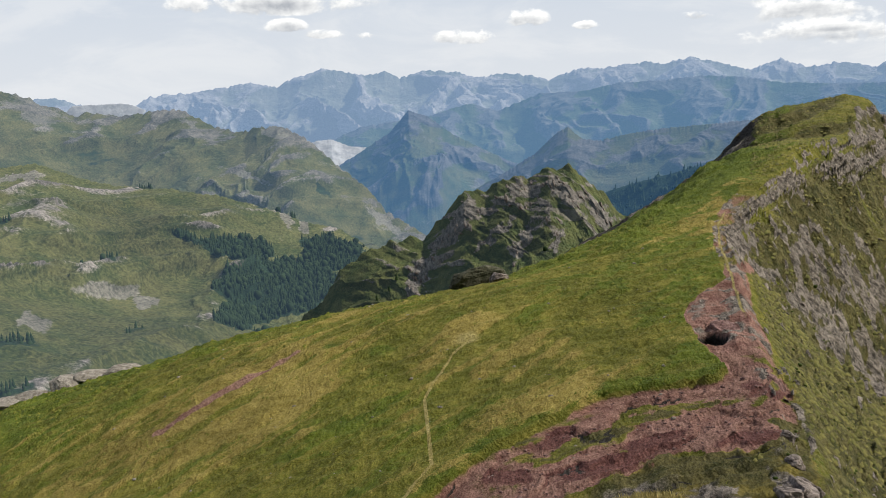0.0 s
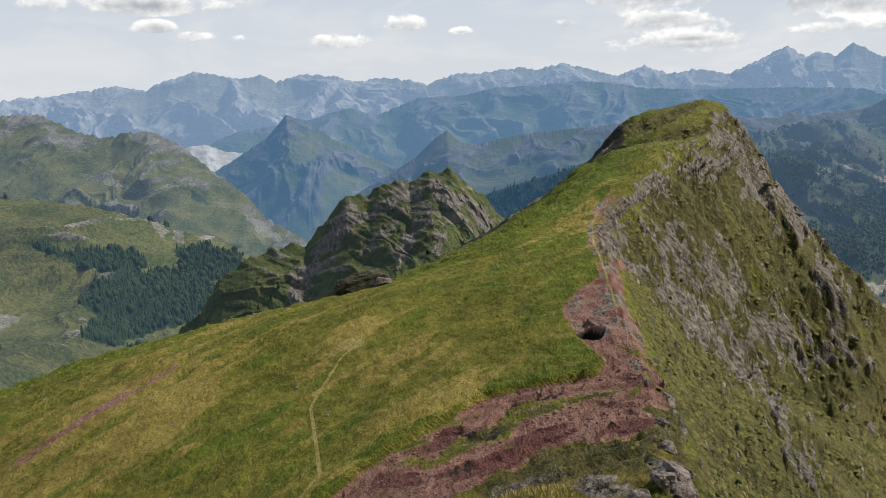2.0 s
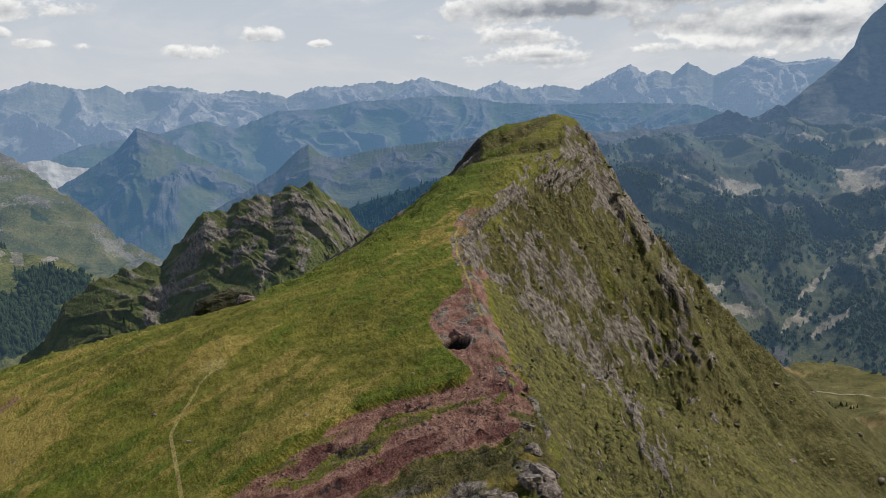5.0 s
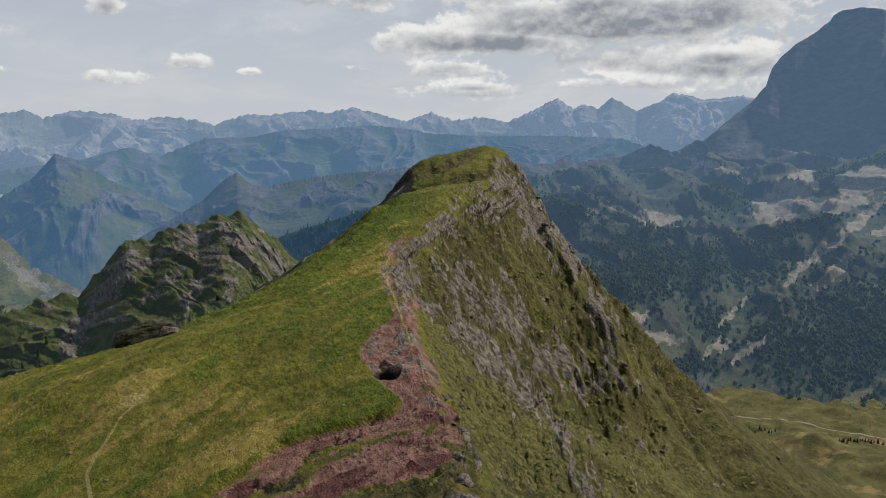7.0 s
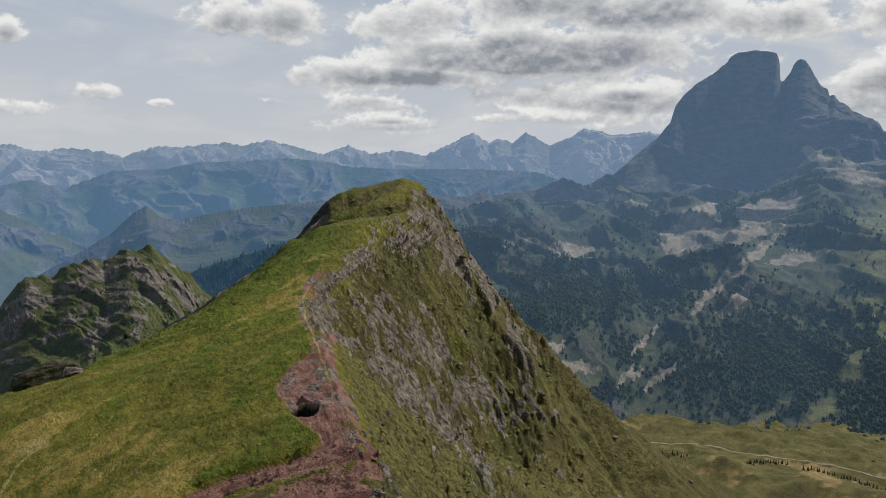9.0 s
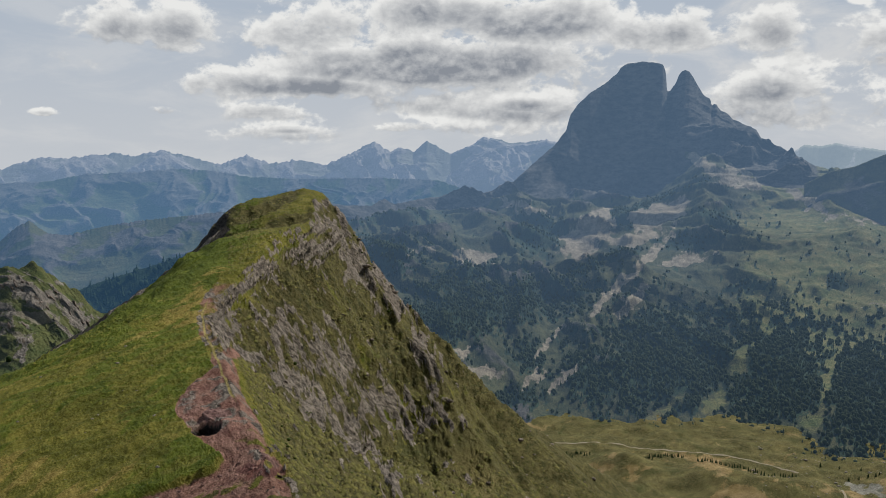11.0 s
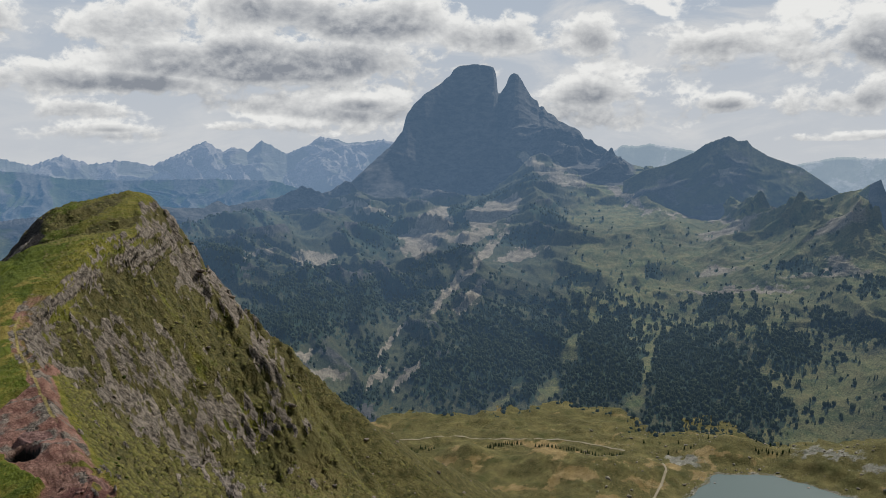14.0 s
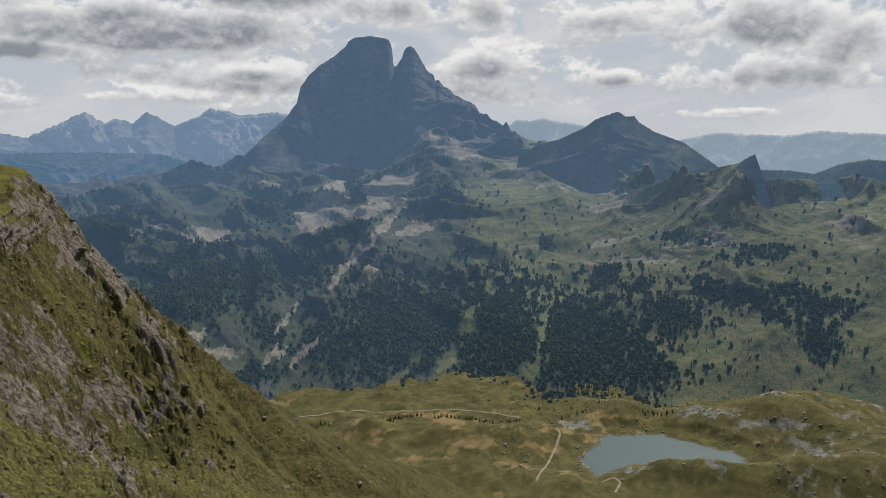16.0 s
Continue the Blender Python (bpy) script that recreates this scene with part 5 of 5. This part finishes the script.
pink_rock = plain("red_rock", (0.10, 0.055, 0.05), (0.26, 0.16, 0.145), 0.8, 0.95, 0.8, None, 0.8)
pale_rock = plain("pale_rock", (0.16, 0.14, 0.115), (0.32, 0.29, 0.25), 0.9, 0.95, 0.8, None, 0.7)

x, y, z = ground_at(2.9, 122)
boulder("rock_outcrop", (x, y + 6, z - 1.0), (5.2, 3.5, 2.9), 3, dark_rock, "dark humped rock outcrop behind the meadow's edge", turn=10, detail=5)
x, y, z = ground_at(4.4, 121)
boulder("rock_outcrop", (x, y + 4, z - 0.6), (1.9, 1.6, 1.5), 8, grey_rock, "small pale rock outcrop beside the larger one", turn=40)
x, y, z = ground_at(21.0, 85.6)
boulder("rock_block", (x + 0.4, y + 1.9, z - 0.5), (2.1, 2.0, 1.25), 5, pink_rock, "large pinkish block overhanging a dark hollow", turn=25, detail=5)
x, y, z = ground_at(19.3, 84.2)
boulder("rock_block", (x - 0.6, y, z + 0.1), (0.5, 0.8, 0.4), 9, pink_rock, "small pinkish block beside the dark hollow", turn=60)
x, y, z = ground_at(24.1, 74.6)
boulder("rock_block", (x, y, z - 0.85), (1.2, 1.7, 1.15), 12, pink_rock, "squared pink block on the brink of the cliff", turn=15)
for k, (bearing, dist, size) in enumerate(((26.2, 53.5, 1.3), (25.7, 52.0, 0.9), (26.6, 55.5, 1.1), (26.9, 51.5, 1.4), (25.9, 58.0, 0.8), (25.2, 63, 0.8), (24.2, 49.5, 1.0), (22.8, 48.5, 0.8))):
    x, y, z = ground_at(bearing, dist)
    boulder("rock_block", (x, y, z), (size, size * 1.2, size * 0.9), 30 + k, grey_rock, "weathered grey block at the top of the cliff", turn=37 * k, group="blocks along the brink", bed=0.24)
for k, bearing in enumerate((-31, -29.4, -27.6, -25.6, -24.0)):
    x, y, z = ground_at(bearing, 158 - 1.5 * k)
    boulder("rock_ledge", (x, y, z + 0.3), (4.6, 3.5, 1.2), 50 + k, pale_rock, "low pale rock ledge at the meadow's far edge", turn=-20, group="pale ledges")


def scatter_stones(name, count, zone, small, large, material, label, seed, bed=None):
    """Loose stones lying on the ground, too many to count."""
    rng = np.random.RandomState(seed)
    bm = bmesh.new()
    bmesh.ops.create_icosphere(bm, subdivisions=1, radius=1.0)
    pts = np.array([v.co for v in bm.verts])
    tri = np.array([[v.index for v in f.verts] for f in bm.faces])
    bm.free()
    b = zone[0] + (zone[1] - zone[0]) * rng.random_sample(count)
    d = np.sqrt(zone[2] ** 2 + (zone[3] ** 2 - zone[2] ** 2) * rng.random_sample(count))
    x, y = plan(b, d)
    z, fields = ground_shape(x[None, :], y[None, :])
    keep = np.flatnonzero(fields[bed][0] > 0.45) if bed else np.arange(count)
    x, y, z = x[keep], y[keep], z[0][keep]
    verts, faces = [], []
    for k in range(len(keep)):
        size = small + (large - small) * rng.random_sample() ** 4
        p = pts * (0.65 + 0.6 * rng.random_sample((len(pts), 1))) * np.array([1.3, 1.0, 0.6]) * size
        a = 6.28 * rng.random_sample()
        p = np.stack([p[:, 0] * math.cos(a) - p[:, 1] * math.sin(a), p[:, 0] * math.sin(a) + p[:, 1] * math.cos(a), p[:, 2]], 1)
        verts.append(p + (x[k], y[k], z[k] + 0.1 * size))
        faces.append(tri + k * len(pts))
    mesh = raw_mesh(name, np.concatenate(verts), np.concatenate(faces), material)
    return tagged(new(name, mesh), label, "stones", kind="stuff")


scatter_stones("slope_stones", 600, (30, 58, 110, 380), 0.15, 1.1, grey_rock, "grey stones scattered over the grassy slope", 3)
scatter_stones("red_rubble", 1500, (2, 25, 48, 76), 0.03, 0.22, pink_rock, "red rubble strewn over the bare ledges", 4, "red")
scatter_stones("meadow_stones", 160, (-25, 18, 60, 130), 0.06, 0.3, pale_rock, "few pale stones in the meadow grass", 5)
scatter_stones("lakeside_stones", 900, (60, 90, 930, 1250), 0.5, 3.2, pale_rock, "pale boulders scattered round the lake", 6)


def tufts(name, count, zone, tall, material, label, seed):
    """Blades of grass, each a bent sliver."""
    rng = np.random.RandomState(seed)
    b = zone[0] + (zone[1] - zone[0]) * rng.random_sample(count)
    d = zone[2] + (zone[3] - zone[2]) * rng.random_sample(count)
    x, y = plan(b, d)
    z = ground_shape(x[None, :], y[None, :])[0][0]
    a, h = 6.28 * rng.random_sample(count), tall * (0.4 + 0.9 * rng.random_sample(count) ** 2)
    lean, w = 0.45 * h, 0.0025 + 0.003 * rng.random_sample(count)
    ca, sa = np.cos(a), np.sin(a)
    rows = [np.stack([x - w * sa, y + w * ca, z - 0.05], 1), np.stack([x + w * sa, y - w * ca, z - 0.05], 1),
            np.stack([x + 0.4 * lean * ca + 0.6 * w * sa, y + 0.4 * lean * sa - 0.6 * w * ca, z + 0.65 * h], 1), np.stack([x + lean * ca, y + lean * sa, z + h], 1)]
    verts = np.stack(rows, 1).reshape(-1, 3)
    k = 4 * np.arange(count)[:, None]
    faces = np.concatenate([k + np.array([0, 1, 2]), k + np.array([0, 2, 3])])
    return tagged(new(name, raw_mesh(name, verts, faces, material)), label, "grass", kind="stuff")


def tussocks(name, count, zone, wide, material, label, seed):
    """Clumps of grass, each a low ragged cone, thinned out over bare ground."""
    rng = np.random.RandomState(seed)
    b = zone[0] + (zone[1] - zone[0]) * rng.random_sample(count)
    d = np.exp(math.log(zone[2]) + (math.log(zone[3]) - math.log(zone[2])) * rng.random_sample(count))
    x, y = plan(b, d)
    z, fields = ground_shape(x[None, :], y[None, :])
    bare_ground = np.maximum.reduce([fields["red"][0], fields["rock"][0], fields["path"][0]])
    keep = np.flatnonzero((bare_ground < 0.3) & (fields["lush"][0] + 0.4 * rng.random_sample(count) > 0.32))
    x, y, z, n = x[keep], y[keep], z[0][keep], len(keep)
    w = wide * (0.4 + 1.2 * rng.random_sample(n) ** 2) * np.clip(np.hypot(x, y) / 120, 0.4, 1.1)
    a = 6.28 * rng.random_sample(n)
    ring = [np.stack([x + w * (0.7 + 0.6 * rng.random_sample(n)) * np.cos(a + 1.2566 * k), y + w * (0.7 + 0.6 * rng.random_sample(n)) * np.sin(a + 1.2566 * k), z - 0.12], 1) for k in range(5)]
    top = np.stack([x + 0.4 * w * (rng.random_sample(n) - 0.5), y + 0.4 * w * (rng.random_sample(n) - 0.5), z + w * (0.35 + 0.5 * rng.random_sample(n))], 1)
    verts = np.stack(ring + [top], 1).reshape(-1, 3)
    k = 6 * np.arange(n)[:, None]
    faces = np.concatenate([k + np.array([j, (j + 1) % 5, 5]) for j in range(5)])
    return tagged(new(name, raw_mesh(name, verts, faces, material)), label, "grass", kind="stuff")


sward = foliage("meadow_grass_blades", (0.085, 0.105, 0.014), (0.215, 0.20, 0.040))
tussocks("meadow_grass", 48000, (-40, 25, 42, 160), 0.20, sward, "tussocky green grass of the sloping meadow", 41)
moor = foliage("slope_grass_blades", (0.064, 0.074, 0.020), (0.210, 0.185, 0.064))
tussocks("slope_grass", 42000, (22, 52, 48, 300), 0.36, moor, "coarse olive grass on the steep mountain side", 43)
straw = foliage("dry_grass_blades", (0.30, 0.26, 0.09), (0.55, 0.46, 0.22))
tufts("summit_grass", 40000, (-8, 44, 12.5, 18), 0.13, straw, "tall dry grass on the summit's brow", 8)


def ribbon(name, line, width, material, label, lift=0.5):
    """A trodden or driven track, draped over the ground."""
    p = np.array([(b, d) for b, d in line], float)
    t = np.linspace(0, len(p) - 1, 14 * len(p))
    b, d = np.interp(t, range(len(p)), p[:, 0]), np.interp(t, range(len(p)), p[:, 1])
    for k in range(3):
        b[1:-1], d[1:-1] = (b[:-2] + b[1:-1] + b[2:]) / 3, (d[:-2] + d[1:-1] + d[2:]) / 3
    x, y = plan(b, d)
    gx_, gy_ = np.gradient(x), np.gradient(y)
    r = np.hypot(gx_, gy_)
    ox, oy = -gy_ / r * width / 2, gx_ / r * width / 2
    xs, ys = np.stack([x - ox, x, x + ox]), np.stack([y - oy, y, y + oy])
    zs = ground_shape(xs, ys)[0] + lift
    return sheet(name, xs, ys, zs, {}, material, label, "track")


dust = plain("pale_dust", (0.24, 0.21, 0.15), (0.34, 0.30, 0.22), 2.0)
ribbon("dirt_track", [(64.2, 905), (64.9, 960), (65.6, 1010), (66.0, 1055), (65.7, 1080), (64.6, 1088)], 3.0, dust, "pale dirt track winding over the valley meadow", 0.6)
ribbon("valley_road", [(44.5, 1172), (50, 1172), (53.3, 1168), (58.6, 1176), (62.1, 1148), (63.0, 1135)], 3.6, dust, "pale gravel road across the valley floor", 0.6)
ribbon("lakeside_path", [(69.2, 930), (70.0, 945), (70.6, 930), (70.2, 905)], 3.0, dust, "pale worn path above the lake shore", 0.6)


def crag_blocks(name, place, turn, sizes, material, label, seed, tip=12, dip=0.0, shape=(2.3, 0.8, 1.0)):
    """Angular ribs breaking out of a rock face, too many to count, flat-sided and set along the bedding."""
    rng = np.random.RandomState(seed)
    shapes = []
    for k in range(14):
        bm = bmesh.new()
        bmesh.ops.create_icosphere(bm, subdivisions=2, radius=1.0)
        pts = np.array([v.co for v in bm.verts])
        tri = np.array([[v.index for v in f.verts] for f in bm.faces])
        bm.free()
        for c in range(16):
            way = rng.normal(size=3)
            way /= np.linalg.norm(way)
            over = np.maximum(pts @ way - rng.uniform(0.35, 0.75), 0)
            pts = pts - over[:, None] * way
        pts = pts + rng.normal(size=pts.shape) * 0.045
        shapes.append((pts * np.array(shape), tri))
    verts, faces, base = [], [], 0
    for k in range(len(place)):
        pts, tri = shapes[rng.randint(14)]
        m = Euler((radians(rng.normal() * tip), radians(dip + rng.normal() * tip), turn + rng.normal() * 0.3)).to_matrix()
        p = (pts * sizes[k] * (0.7 + 0.7 * rng.random_sample(3))) @ np.array(m).T
        verts.append(p + place[k])
        faces.append(tri + base)
        base += len(pts)
    mesh = raw_mesh(name, np.concatenate(verts), np.concatenate(faces), material)
    return tagged(new(name, mesh), label, "rocks", kind="stuff")


def lay_on_ground(count, zone, field, limit, seed):
    """Places on the ground where a field is high."""
    rng = np.random.RandomState(seed)
    b = zone[0] + (zone[1] - zone[0]) * rng.random_sample(count)
    d = np.exp(math.log(zone[2]) + (math.log(zone[3]) - math.log(zone[2])) * rng.random_sample(count))
    x, y = plan(b, d)
    z, fields = ground_shape(x[None, :], y[None, :])
    keep = fields[field][0] > limit + 0.25 * (rng.random_sample(count) - 0.5)
    return np.stack([x, y, z[0]], 1)[keep]


crag_rock = land("crag_rock", ((0.048, 0.041, 0.038), (0.18, 0.155, 0.142), 1.2), [], None, 0.9, 0.4, 0.95, 1.8)
spots_ = lay_on_ground(16000, (20, 42, 50, 300), "rock", 0.62, 21)[:260]
far_ = np.hypot(spots_[:, 0], spots_[:, 1])
grow = np.random.RandomState(5).random_sample(len(spots_)) ** 2.5
size_ = (0.14 + 0.34 * grow) * (0.5 + far_ / 300)
crag_blocks("cliff_ribs", spots_ - np.stack([0 * size_, 0 * size_, 0.62 * size_], 1), radians(25), size_, crag_rock, "angular grey rock ribs breaking out of the steep grassy side", 22, 8, 38, (2.4, 0.9, 0.75))
spots_ = lay_on_ground(3000, (14, 27, 200, 275), "rock", 0.6, 23)[:400]
crag_blocks("dome_ribs", spots_ - (0, 0, 0.7), radians(150), 0.5 + 1.0 * np.random.RandomState(6).random_sample(len(spots_)) ** 3, crag_rock, "dark rock steps on the shaded side of the summit", 24, 12, 25)
x, y, z, fields = LAID["knoll"]
take = np.flatnonzero((fields["rock"] > 0.55).ravel() & (np.hypot(x, y) < 485).ravel())
take = np.random.RandomState(9).choice(take, 420, replace=False)
spots_ = np.stack([x.ravel()[take], y.ravel()[take], z.ravel()[take] - 0.7], 1)
crag_blocks("knoll_ribs", spots_, radians(-60), 0.5 + 1.2 * np.random.RandomState(7).random_sample(420) ** 3, grey_rock, "weathered rock ribs on the craggy knoll", 25, 12, 35)


def shrubs(name, place, sizes, material, label, seed):
    """Low bushes, too many to count."""
    rng = np.random.RandomState(seed)
    shapes = [leafy_shape(random) for k in range(6)]
    verts, faces, base = [], [], 0
    for k in range(len(place)):
        pts, tri = shapes[k % 6]
        p = pts * sizes[k] * np.array([1.5, 1.5, 0.9]) * (0.7 + 0.6 * rng.random_sample(3))
        verts.append(p + place[k] - (0, 0, 0.1))
        faces.append(tri + base)
        base += len(pts)
    return tagged(new(name, raw_mesh(name, np.concatenate(verts), np.concatenate(faces), material)), label, "bushes", kind="stuff")


bush_leaf = foliage("bush_foliage", (0.028, 0.046, 0.010), (0.075, 0.10, 0.022))
spots_ = lay_on_ground(2600, (23, 40, 46, 290), "heath", 0.6, 31)[:170]
far_ = np.hypot(spots_[:, 0], spots_[:, 1])
shrubs("slope_bushes", spots_, (0.14 + 0.32 * np.random.RandomState(3).random_sample(len(spots_)) ** 2) * (0.5 + far_ / 180), bush_leaf, "small green bushes clinging to the steep rocky side", 32)
